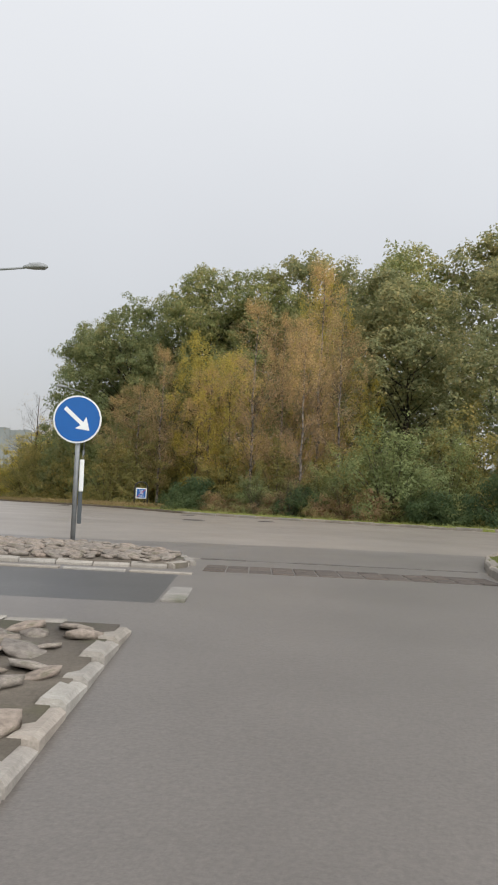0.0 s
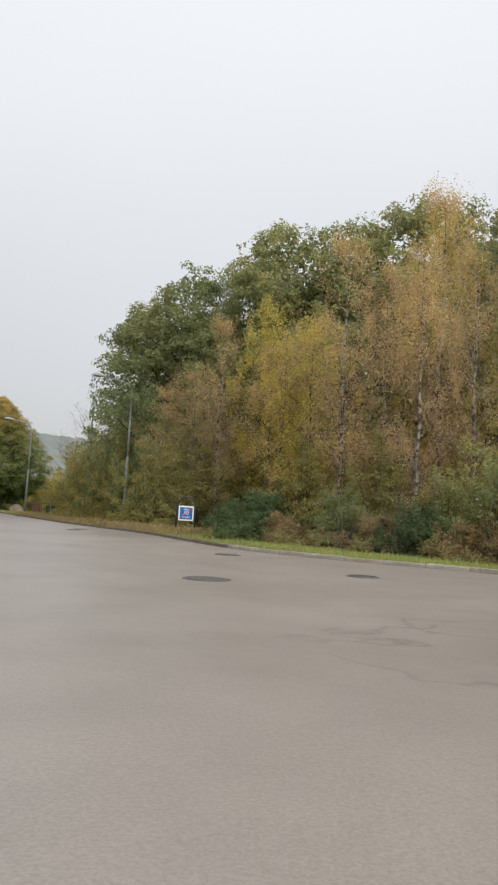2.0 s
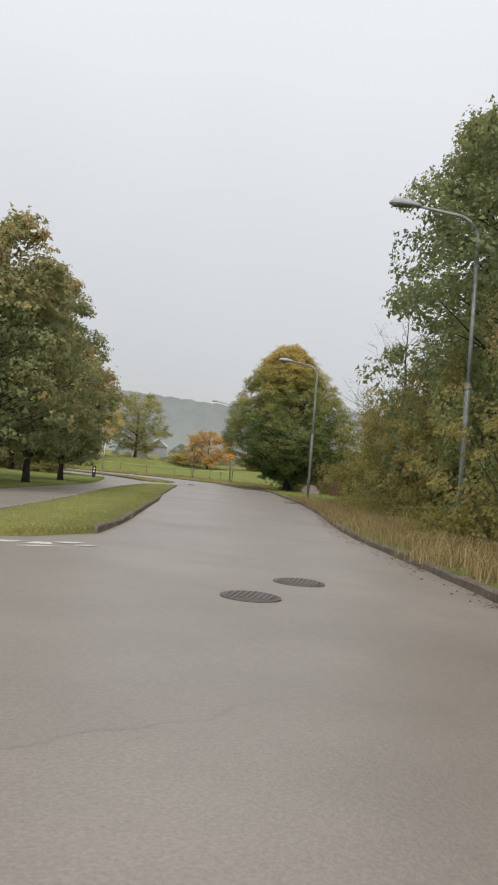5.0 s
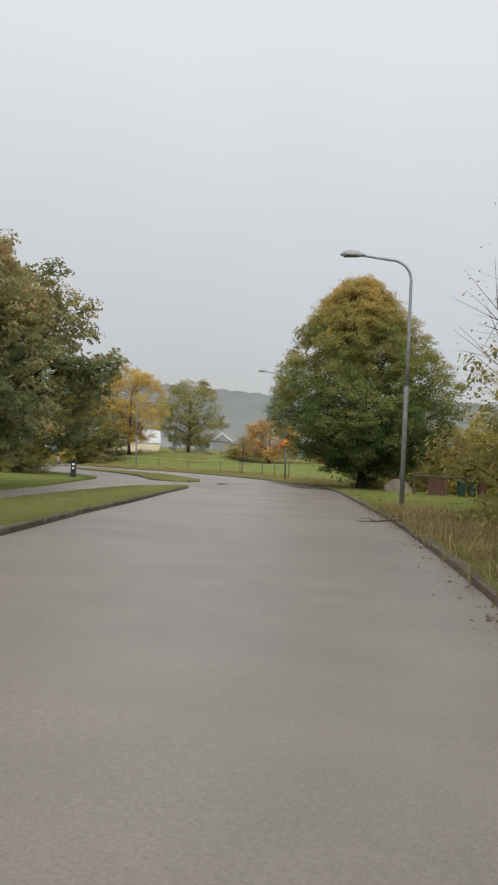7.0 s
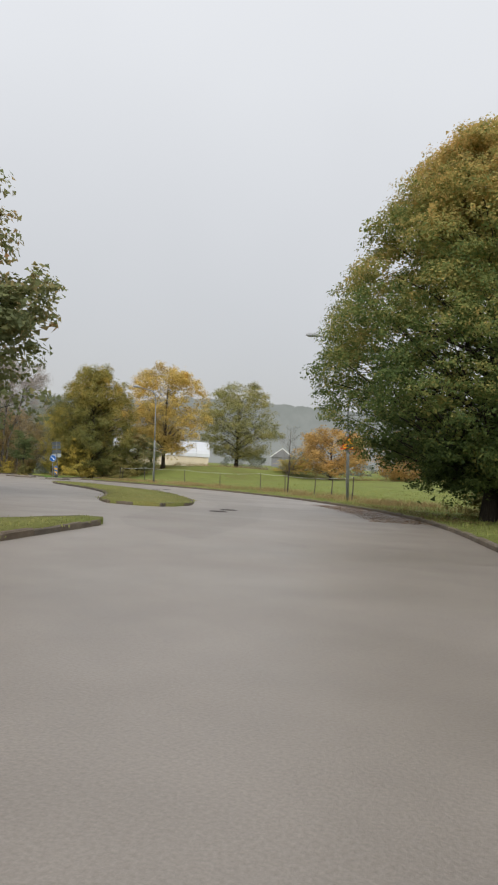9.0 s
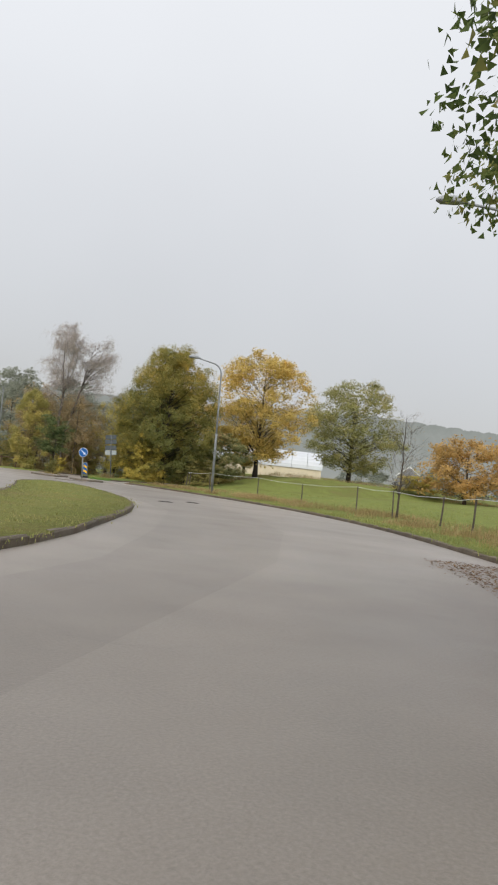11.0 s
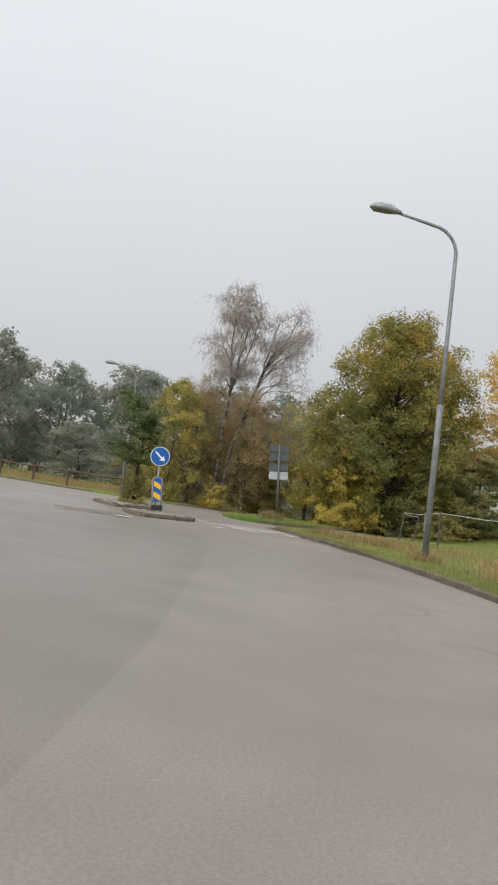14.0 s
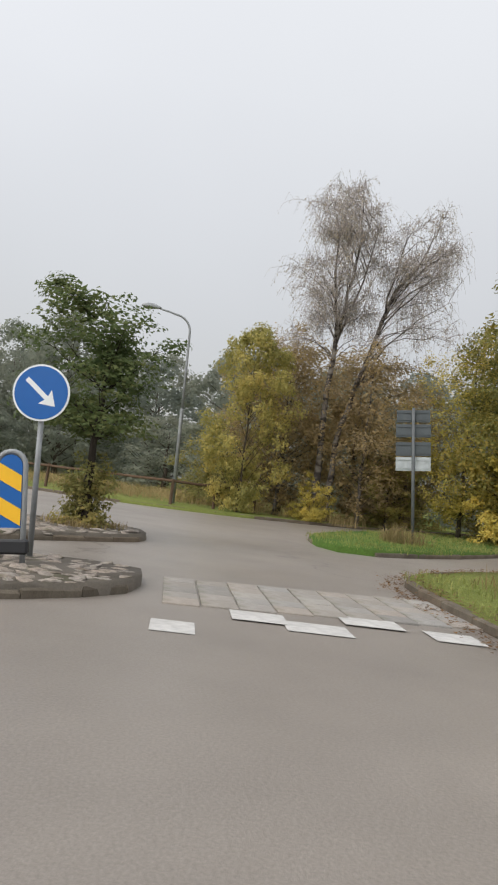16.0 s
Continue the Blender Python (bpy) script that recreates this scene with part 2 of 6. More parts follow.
L_OAK = foliage("oak_leaves", [(0.15, (0.040, 0.054, 0.018)), (0.5, (0.088, 0.098, 0.026)), (0.72, (0.15, 0.13, 0.03)), (0.9, (0.25, 0.17, 0.03))], gain=3.5, dull=0.24)
L_EDGE = foliage("wood_edge_oak_leaves", [(0.15, (0.034, 0.048, 0.019)), (0.52, (0.070, 0.080, 0.026)), (0.78, (0.125, 0.105, 0.030)), (0.95, (0.21, 0.14, 0.034))], gain=3.8, dull=0.22)
L_DARK = foliage("dark_leaves", [(0.15, (0.028, 0.042, 0.019)), (0.52, (0.074, 0.077, 0.029)), (0.88, (0.155, 0.12, 0.036))], gain=4.2, dull=0.24)
L_BIRCH = foliage("russet_birch_leaves", [(0.15, (0.112, 0.080, 0.046)), (0.45, (0.16, 0.112, 0.058)), (0.7, (0.20, 0.145, 0.055)), (0.92, (0.26, 0.19, 0.05))], gain=3.0, dull=0.1, rise=0.016, foot=9.0)
L_THICKET = foliage("brown_thicket_leaves", [(0.15, (0.11, 0.084, 0.05)), (0.45, (0.15, 0.115, 0.06)), (0.7, (0.19, 0.14, 0.055)), (0.92, (0.27, 0.20, 0.04))], gain=2.3, dull=0.1)
L_GOLD = foliage("gold_leaves", [(0.15, (0.16, 0.138, 0.042)), (0.5, (0.268, 0.2, 0.05)), (0.85, (0.38, 0.255, 0.058))], gain=2.15, dull=0.1)
L_GOLDEN = foliage("yellowing_birch_leaves", [(0.15, (0.12, 0.115, 0.030)), (0.5, (0.24, 0.20, 0.030)), (0.85, (0.35, 0.25, 0.04))], gain=2.2, dull=0.12)
L_STREET = foliage("green_and_russet_leaves", [(0.15, (0.055, 0.07, 0.032)), (0.5, (0.09, 0.10, 0.036)), (0.68, (0.16, 0.125, 0.045)), (0.88, (0.24, 0.125, 0.05))], gain=2.7, dull=0.18, rise=0.012, foot=6.0)
L_PALE = foliage("open_oak_leaves", [(0.15, (0.07, 0.08, 0.03)), (0.5, (0.12, 0.12, 0.036)), (0.9, (0.20, 0.155, 0.05))], gain=2.4, dull=0.14)
L_TURNING = foliage("green_and_gold_leaves", [(0.15, (0.055, 0.068, 0.024)), (0.45, (0.10, 0.10, 0.030)), (0.7, (0.17, 0.135, 0.032)), (0.92, (0.32, 0.21, 0.035))], 0.2, gain=2.35, rise=0.014, foot=7.0)
L_OLIVE = foliage("olive_leaves", [(0.15, (0.056, 0.062, 0.022)), (0.45, (0.115, 0.108, 0.032)), (0.7, (0.18, 0.14, 0.04)), (0.92, (0.24, 0.15, 0.045))], gain=2.5, dull=0.1)
L_SALLOW = foliage("grey_green_leaves", [(0.15, (0.055, 0.072, 0.026)), (0.5, (0.10, 0.118, 0.040)), (0.9, (0.17, 0.162, 0.052))], gain=2.7, dull=0.16)
L_BRAMBLE = foliage("bramble_leaves", [(0.2, (0.10, 0.075, 0.045)), (0.45, (0.17, 0.105, 0.06)), (0.6, (0.12, 0.115, 0.045)), (0.8, (0.14, 0.145, 0.05))], 0.5, gain=2.2)
L_IVY = foliage("dark_bramble_leaves", [(0.15, (0.028, 0.05, 0.026)), (0.6, (0.06, 0.085, 0.035)), (0.95, (0.10, 0.11, 0.04))], 0.5, gain=1.9)
L_MAPLE = foliage("maple_leaves", [(0.15, (0.030, 0.046, 0.016)), (0.38, (0.062, 0.084, 0.024)), (0.58, (0.14, 0.125, 0.036)), (0.85, (0.25, 0.16, 0.05))], 0.5, gain=2.8, rise=0.042, foot=7.6)
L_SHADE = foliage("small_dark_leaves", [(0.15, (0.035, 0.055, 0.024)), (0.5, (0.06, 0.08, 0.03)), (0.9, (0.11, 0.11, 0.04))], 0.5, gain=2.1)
L_ORANGE = foliage("orange_leaves", [(0.15, (0.17, 0.12, 0.05)), (0.5, (0.25, 0.165, 0.055)), (0.9, (0.34, 0.215, 0.06))], gain=2.0, dull=0.1)
L_YELLOWGREEN = foliage("yellow_green_leaves", [(0.15, (0.10, 0.105, 0.030)), (0.5, (0.19, 0.17, 0.04)), (0.9, (0.33, 0.235, 0.045))], gain=2.2, dull=0.15)
L_WEEP = foliage("thin_birch_leaves", [(0.15, (0.15, 0.125, 0.095)), (0.5, (0.23, 0.185, 0.125)), (0.9, (0.30, 0.235, 0.12))], gain=2.3, dull=0.25)
# aerial haze is mixed into this leaf colour: greyed and brightened
L_FAR = foliage("haze_greyed_leaves", [(0.15, (0.092, 0.108, 0.086)), (0.5, (0.106, 0.122, 0.093)), (0.9, (0.13, 0.134, 0.090))], trans=0.6, gain=2.5, dull=0.35)
L_DRYGRASS = foliage("dry_grass_blades", [(0.2, (0.13, 0.105, 0.042)), (0.5, (0.225, 0.168, 0.075)), (0.85, (0.34, 0.25, 0.125))], 0.35, 0.3, 1.4)
L_GREENGRASS = foliage("green_grass_blades", [(0.2, (0.11, 0.125, 0.035)), (0.5, (0.15, 0.175, 0.042)), (0.85, (0.25, 0.215, 0.075))], 0.35, 0.3, 1.55, 0.1)
L_MEDIAN = foliage("mown_grass_blades", [(0.2, (0.15, 0.155, 0.04)), (0.5, (0.2, 0.205, 0.055)), (0.85, (0.32, 0.26, 0.1))], 0.35, 0.3, 1.6, 0.1)
L_LITTER = foliage("fallen_leaves", [(0.2, (0.085, 0.052, 0.03)), (0.5, (0.17, 0.095, 0.045)), (0.85, (0.32, 0.18, 0.06))], 2.0, 0.3, 1.05)


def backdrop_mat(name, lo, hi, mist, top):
    """A glowing far hill: woods above, mist painted into its colour towards the foot."""
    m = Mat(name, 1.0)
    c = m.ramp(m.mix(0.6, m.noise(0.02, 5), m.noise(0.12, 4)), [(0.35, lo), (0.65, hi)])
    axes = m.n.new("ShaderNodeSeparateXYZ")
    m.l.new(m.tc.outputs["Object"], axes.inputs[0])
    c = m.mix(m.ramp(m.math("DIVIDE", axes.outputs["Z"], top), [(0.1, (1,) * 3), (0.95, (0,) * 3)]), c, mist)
    # the hill emits its hazed colour itself, whatever light falls on it
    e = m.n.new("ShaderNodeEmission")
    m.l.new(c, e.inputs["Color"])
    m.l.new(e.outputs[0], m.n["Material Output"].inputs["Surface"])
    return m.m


HILL = backdrop_mat("haze_painted_hill", (0.262, 0.285, 0.268), (0.325, 0.343, 0.325), (0.355, 0.37, 0.35), 46.0)
# the far ridge takes the same green with haze greyed in
HILL_FAR = foliage("haze_greyed_leaves", [(0.15, (0.092, 0.108, 0.086)), (0.5, (0.106, 0.122, 0.093)), (0.9, (0.13, 0.134, 0.090))], trans=0.6, gain=2.5, dull=0.35)

# ---- plan ----
RIGHT = [(70, 30), (20, 28.4), (8.9, 28.6), (5.2, 30.6), (2.5, 32.0), (0.3, 33.0), (-1.4, 34.2), (-2.75, 35.8), (-5, 39.7), (-6.5, 42.6),
         (-9.2, 46.7), (-13.3, 52.8), (-18, 61.5), (-22.5, 69.2), (-26.1, 74.8), (-30.8, 81.8), (-36.9, 91), (-42.3, 97.2), (-47.3, 101.6),
         (-56, 108.2), (-64.3, 112.6), (-70.7, 114.8), (-75, 116), (-81.5, 117.5), (-85.5, 117.9), (-88.2, 118.1), (-90.2, 119.2), (-93, 122.8),
         (-98.5, 128.5), (-106, 134.5), (-116, 142)]
FAR_SIDE = [(-122, 137), (-114, 130), (-108.5, 124.5), (-105.8, 120), (-105, 116.5), (-107, 112), (-113, 106), (-125, 98), (-150, 86)]
LEFT = [(-147, 80), (-120, 89), (-104, 96), (-80, 95), (-66, 91.5), (-56, 88), (-49.4, 85.6), (-48, 84.3), (-44.5, 80), (-39.6, 74), (-36.8, 69.9),
        (-31, 60.8), (-24.1, 51), (-21, 45), (-18, 37), (-15, 30), (-11, 25.5), (-7.6, 21), (-6.8, 16), (-6.6, -15)]
CORNER = [(2.7, -15), (2.8, 6), (2.95, 8.2), (3.5, 10.9), (4.6, 13.2), (8, 15), (70, 17)]
ROAD = RIGHT + FAR_SIDE + LEFT + CORNER
MEDIAN = [(-14.35, 45.9), (-16.1, 48.7), (-19.4, 53.4), (-24.0, 60.0), (-28.3, 65.8), (-32, 71.2), (-35.2, 75.8), (-39.0, 81.5), (-39.5, 81.9), (-39.9, 81.6), (-38.7, 77.5), (-34.3, 70.2), (-28.9, 62.4), (-23.2, 55.0), (-18.2, 48.0), (-15.6, 44.2), (-14.9, 43.5), (-14.4, 43.7), (-14.2, 44.6)]
MEDIAN_2 = [(-45, 88.0), (-45.3, 89.7), (-47.5, 92.4), (-51.2, 95.3), (-57, 99.6), (-62, 102.1), (-68, 104.3), (-72.5, 105.5), (-73.6, 104.8), (-70, 101.9),
            (-64, 99.3), (-57, 95.8), (-51, 91.2), (-47, 87.6)]
TURF = [(-93.2, 118.9), (-95.1, 121.6), (-100, 126), (-106, 131.2), (-114, 136), (-113, 131), (-105.2, 123.6), (-99, 119.7), (-95.3, 118.5)]
STONE_A = [(-0.02, 8.35), (-0.06, 9.0), (-0.3, 9.7), (-0.85, 10.3), (-1.7, 10.8), (-3.4, 10.9), (-3.4, 8.1), (-0.2, 8.1)]
STONE_B = [(-0.12, 5.1), (-0.15, 3.0), (-0.6, 1.4), (-2.4, 1.4), (-3.2, 3.0), (-3.4, 5.2)]
STONE_C = [(-83.6, 112.15), (-84.15, 113.1), (-84.75, 114.0), (-85.5, 114.45), (-86.6, 114.45), (-86.6, 112.2)]
STONE_D = [(-88.3, 112.2), (-89.4, 113.2), (-90.6, 114.45), (-91.2, 114.75), (-92.5, 114.6), (-92.9, 113.8), (-92.6, 112.2)]
DARK_A = [(-16, 11.4), (-3.4, 11.2), (-0.9, 10.7), (0.05, 9.55), (3.15, 9.55), (3.8, 11.5), (4.4, 12.9), (1.6, 13.0), (-2.2, 12.4), (-16, 14.6)]
DARK_B = [(-3.4, 6.0), (-0.05, 6.0), (-0.05, 7.6), (-3.4, 7.6)]
SIDE = [(-6.5, -14), (2.65, -14), (2.75, 6), (2.9, 8.2), (3.1, 9.5), (0.05, 9.5), (-6.5, 9.5)]
PATCH = [(-36, 81), (-39.5, 86.5), (-42.8, 90.5), (-47.0, 95.6), (-52.15, 100.36), (-55.5, 102.64), (-58.5, 104.4), (-61.4, 105.95), (-64.0, 107.6), (-66.9, 108.8), (-72.7, 110.85), (-76.6, 112.15), (-79.1, 112.6), (-81.0, 112.6), (-83.3, 112.12), (-84.5, 107), (-74, 106.5), (-66, 104.6), (-57, 100.6), (-51, 96.3), (-46.9, 93.0), (-44.4, 90), (-44, 87.2), (-40.6, 83.2), (-38.8, 81.9)]


def smooth(a, b, v):
    k = min(1.0, max(0.0, (v - a) / (b - a)))
    return k * k * (3 - 2 * k)


def inside(p, poly):
    x, y = p
    hit = False
    for (x1, y1), (x2, y2) in zip(poly, poly[1:] + poly[:1]):
        if (y1 > y) != (y2 > y) and x < (x2 - x1) * (y - y1) / (y2 - y1) + x1:
            hit = not hit
    return hit


def off_line(p, line):
    """Distance from a polyline, positive on its right-hand side seen along it."""
    best, side = 1e9, 1
    for (x1, y1), (x2, y2) in zip(line, line[1:]):
        dx, dy = x2 - x1, y2 - y1
        k = min(1, max(0, ((p[0] - x1) * dx + (p[1] - y1) * dy) / (dx * dx + dy * dy)))
        ex, ey = p[0] - x1 - k * dx, p[1] - y1 - k * dy
        d = math.hypot(ex, ey)
        if d < best:
            best, side = d, (1 if dx * ey - dy * ex < 0 else -1)
    return best * side


def level(x, y):
    """Height of the carriageway's surface: a slight crest at the first junction."""
    return (0.33 * smooth(0.5, 7.5, y) - 0.08) * (1 - smooth(40, 72, y)) * smooth(-60, -25, x)


FIELD_EDGE = RIGHT[15:]


def land(x, y):
    """Height of the ground beside the carriageway."""
    z = level(x, y) + 0.10
    if x < -36 and y > 80:
        d = off_line((x, y), FIELD_EDGE)
        if d > 1:
            k = 1 - smooth(-104, -94, x) if y > 132 else 0.0
            z += (min(2.3, (0.043 + 0.19 * k) * (d - 1)) + 0.03 * max(0, min(d, 200) - 55)) * smooth(-36, -52, x)
    return z


def resampled(line, step, closed=False):
    pts = list(line) + ([line[0]] if closed else [])
    out = []
    for (x1, y1), (x2, y2) in zip(pts, pts[1:]):
        n = max(1, round(math.hypot(x2 - x1, y2 - y1) / step))
        out += [(x1 + (x2 - x1) * i / n, y1 + (y2 - y1) * i / n) for i in range(n)]
    return out if closed else out + [pts[-1]]


def rounded(line, closed=False, turns=2):
    """Corner cutting, so that edges of the road curve."""
    pts = list(line)
    for _ in range(turns):
        pairs = list(zip(pts, pts[1:] + pts[:1])) if closed else list(zip(pts, pts[1:]))
        out = [] if closed else [pts[0]]
        for (a, b), (c, d) in pairs:
            out += [(a * 0.75 + c * 0.25, b * 0.75 + d * 0.25), (a * 0.25 + c * 0.75, b * 0.25 + d * 0.75)]
        pts = out if closed else out + [pts[-1]]
    return pts


RIGHT, FAR_SIDE, LEFT, CORNER = rounded(RIGHT), rounded(FAR_SIDE), rounded(LEFT), rounded(CORNER)
ROAD = RIGHT + FAR_SIDE + LEFT + CORNER
MEDIAN_2, TURF = rounded(MEDIAN_2, True, 1), rounded(TURF, True, 1)
STONE_A, STONE_C, STONE_D = rounded(STONE_A, True, 2), rounded(STONE_C, True, 1), rounded(STONE_D, True, 1)
ISLANDS = [MEDIAN, MEDIAN_2, TURF, STONE_A, STONE_B, STONE_C, STONE_D]

# ---- mesh helpers ----
def part(name, bm, mat, parent=None, label="", smooth_faces=False):
    me = bpy.data.meshes.new(name)
    bm.to_mesh(me)
    bm.free()
    return mesh_part(name, me, mat, parent, label, smooth_faces)


def mesh_part(name, me, mat, parent=None, label="", smooth_faces=False):
    if mat and not me.materials:
        me.materials.append(mat)
    if smooth_faces:
        me.polygons.foreach_set("use_smooth", [True] * len(me.polygons))
    ob = new(name, me)
    if parent:
        ob.parent = parent
    if label:
        ob["label"] = label
    return ob


def thing(name, x, y, z, turn=0.0, label="", category="", group="", kind=""):
    ob = new(name)
    ob.empty_display_size = 0.2
    ob.matrix_basis = pose(x, y, z, 0, 0, turn)
    return tagged(ob, label, category, group, kind)


def box(bm, c, s, m=None, bevel=0.0):
    r = bmesh.ops.create_cube(bm, size=1.0, matrix=(m or Matrix()) @ Matrix.Translation(c) @ Matrix.Diagonal((*s, 1)))
    if bevel:
        edges = {e for v in r["verts"] for e in v.link_edges}
        bmesh.ops.bevel(bm, geom=list(edges), offset=bevel, segments=1, affect="EDGES")


def tube(bm, path, radii, sides=8, caps=True):
    """A round bar along a path of points, its radius given point by point."""
    path = [Vector(p) for p in path]
    rings = []
    side = None
    for i, p in enumerate(path):
        d = (path[min(i + 1, len(path) - 1)] - path[max(i - 1, 0)]).normalized()
        if side is None:
            side = d.orthogonal().normalized()
        side = (side - d * side.dot(d)).normalized()
        up = d.cross(side)
        rings.append([bm.verts.new(p + radii[i] * (math.cos(a) * side + math.sin(a) * up)) for a in (2 * math.pi * k / sides for k in range(sides))])
    for a, b in zip(rings, rings[1:]):
        for k in range(sides):
            bm.faces.new((a[k], a[(k + 1) % sides], b[(k + 1) % sides], b[k]))
    if caps:
        bm.faces.new(rings[0][::-1])
        bm.faces.new(rings[-1])


def plate(bm, outline, y0, y1):
    """A flat plate in the xz plane with thickness from y0 to y1."""
    a = [bm.verts.new((x, y0, z)) for x, z in outline]
    b = [bm.verts.new((x, y1, z)) for x, z in outline]
    bm.faces.new(a)
    bm.faces.new(b[::-1])
    for i in range(len(a)):
        j = (i + 1) % len(a)
        bm.faces.new((a[j], a[i], b[i], b[j]))
    bmesh.ops.recalc_face_normals(bm, faces=bm.faces)


def ring_points(r, n=40, cz=0.0):
    return [(r * math.cos(2 * math.pi * i / n), cz + r * math.sin(2 * math.pi * i / n)) for i in range(n)]


# ---- ground and roads ----
from mathutils.geometry import delaunay_2d_cdt


def lay_ground():
    pts, edges = [], []

    def ring(poly, step, close=True):
        line = resampled(poly, step, close)
        first = len(pts)
        pts.extend(Vector(p) for p in line)
        n = len(line)
        edges.extend((first + i, first + (i + 1) % n) for i in range(n if close else n - 1))

    ring(ROAD, 3.0)
    for poly in ISLANDS:
        ring(poly, 1.0)
    for poly in (DARK_A, DARK_B, PATCH, SIDE):
        ring(poly, 2.0)
    rnd = random.Random(4)
    for x in range(-170, 61, 5):
        for y in range(-20, 221, 5):
            pts.append(Vector((x + rnd.uniform(-1, 1), y + rnd.uniform(-1, 1))))
    for r in (180, 260, 400, 700, 1200, 2500):
        pts.extend(Vector((-50 + r * math.cos(a / 12 * math.pi), 90 + r * math.sin(a / 12 * math.pi))) for a in range(24))
    vs, _, fs, _, _, _ = delaunay_2d_cdt(pts, edges, [], 0, 1e-4)
    road_box = (min(p[0] for p in ROAD), max(p[0] for p in ROAD), min(p[1] for p in ROAD), max(p[1] for p in ROAD))
    groups = {"road": [], "land": [], "turf": [], "stone": []}
    for f in fs:
        c = (sum(vs[i].x for i in f) / len(f), sum(vs[i].y for i in f) / len(f))
        on_road = road_box[0] < c[0] < road_box[1] and road_box[2] < c[1] < road_box[3] and inside(c, ROAD)
        if not on_road:
            groups["land"].append((f, 0))
            continue
        if inside(c, MEDIAN) or inside(c, MEDIAN_2):
            groups["land"].append((f, 1))
        elif inside(c, TURF):
            groups["turf"].append((f, 0))
        elif any(inside(c, s) for s in (STONE_A, STONE_B, STONE_C, STONE_D)):
            groups["stone"].append((f, 0))
        else:
            groups["road"].append((f, 3 if inside(c, DARK_A) else 1 if inside(c, DARK_B) else 2 if inside(c, PATCH) else 3 if inside(c, SIDE) else 0))

    def sheet(name, faces, height, mats, label, skirt=True):
        used = sorted({i for f, _ in faces for i in f})
        at = {i: n for n, i in enumerate(used)}
        me = bpy.data.meshes.new(name)
        me.from_pydata([(vs[i].x, vs[i].y, height(vs[i].x, vs[i].y)) for i in used], [], [[at[i] for i in f] for f, _ in faces])
        for m in mats:
            me.materials.append(m)
        me.polygons.foreach_set("material_index", [k for _, k in faces])
        me.polygons.foreach_set("use_smooth", [True] * len(faces))
        if skirt:
            bm = bmesh.new()
            bm.from_mesh(me)
            rim = [e for e in bm.edges if len(e.link_faces) == 1]
            low = bmesh.ops.extrude_edge_only(bm, edges=rim)["geom"]
            for v in low:
                if isinstance(v, bmesh.types.BMVert):
                    v.co.z -= 0.3
            bm.to_mesh(me)
            bm.free()
        return tagged(new(name, me), label, name, "", "structure")

    sheet("ground", groups["land"], land, (GRASS, LAWN), "autumn meadow and grass verges beside the road")
    sheet("grass_island", groups["turf"], lambda x, y: 0.125, (GREEN_TURF,), "bright green grass island at the junction")
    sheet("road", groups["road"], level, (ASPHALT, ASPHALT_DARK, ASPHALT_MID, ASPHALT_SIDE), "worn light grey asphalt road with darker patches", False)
    sheet("island_bed", groups["stone"], lambda x, y: level(x, y) + (0.11 if y > 20 else 0.045), (MORTAR,), "sandy bed of the stone traffic islands")


lay_ground()


def ridge(name, a0, a1, r, top, mat, seed, label):
    """A far wooded ridge with a ragged line of treetops."""
    rnd = random.Random(seed)
    n = 1500
    bm = bmesh.new()
    prev = None
    for i in range(n + 1):
        a = radians(a0 + (a1 - a0) * i / n)
        h = top * (0.93 + 0.07 * math.sin(a * 5 + seed) + 0.04 * math.sin(a * 17)) + 2.4 * noise.noise((i * 0.05, seed, 0)) + 1.1 * noise.noise((i * 0.2, seed, 5)) + 0.8 * noise.noise((i * 0.55, seed, 9)) + rnd.uniform(0, 0.45)
        h = -1 + (h + 1) * smooth(0, 0.12, i / n) * smooth(1, 0.75, i / n)
        p = (-60 + r * math.cos(a), 90 + r * math.sin(a))
        v = (bm.verts.new((*p, -2)), bm.verts.new((*p, h)), bm.verts.new((-60 + (r + 60) * math.cos(a), 90 + (r + 60) * math.sin(a), -2)))
        if prev:
            bm.faces.new((prev[0], v[0], v[1], prev[1]))
            bm.faces.new((prev[1], v[1], v[2], prev[2]))
        prev = v
    return tagged(part(name, bm, mat), label, "backdrop", "", "structure")


ridge("backdrop", 92, 178, 520, 54, HILL, 3, "wooded hill with fading mist painted into its colour")
ridge("backdrop_far", 20, 215, 700, 40, HILL_FAR, 8, "distant woods with mist greyed into their colour")

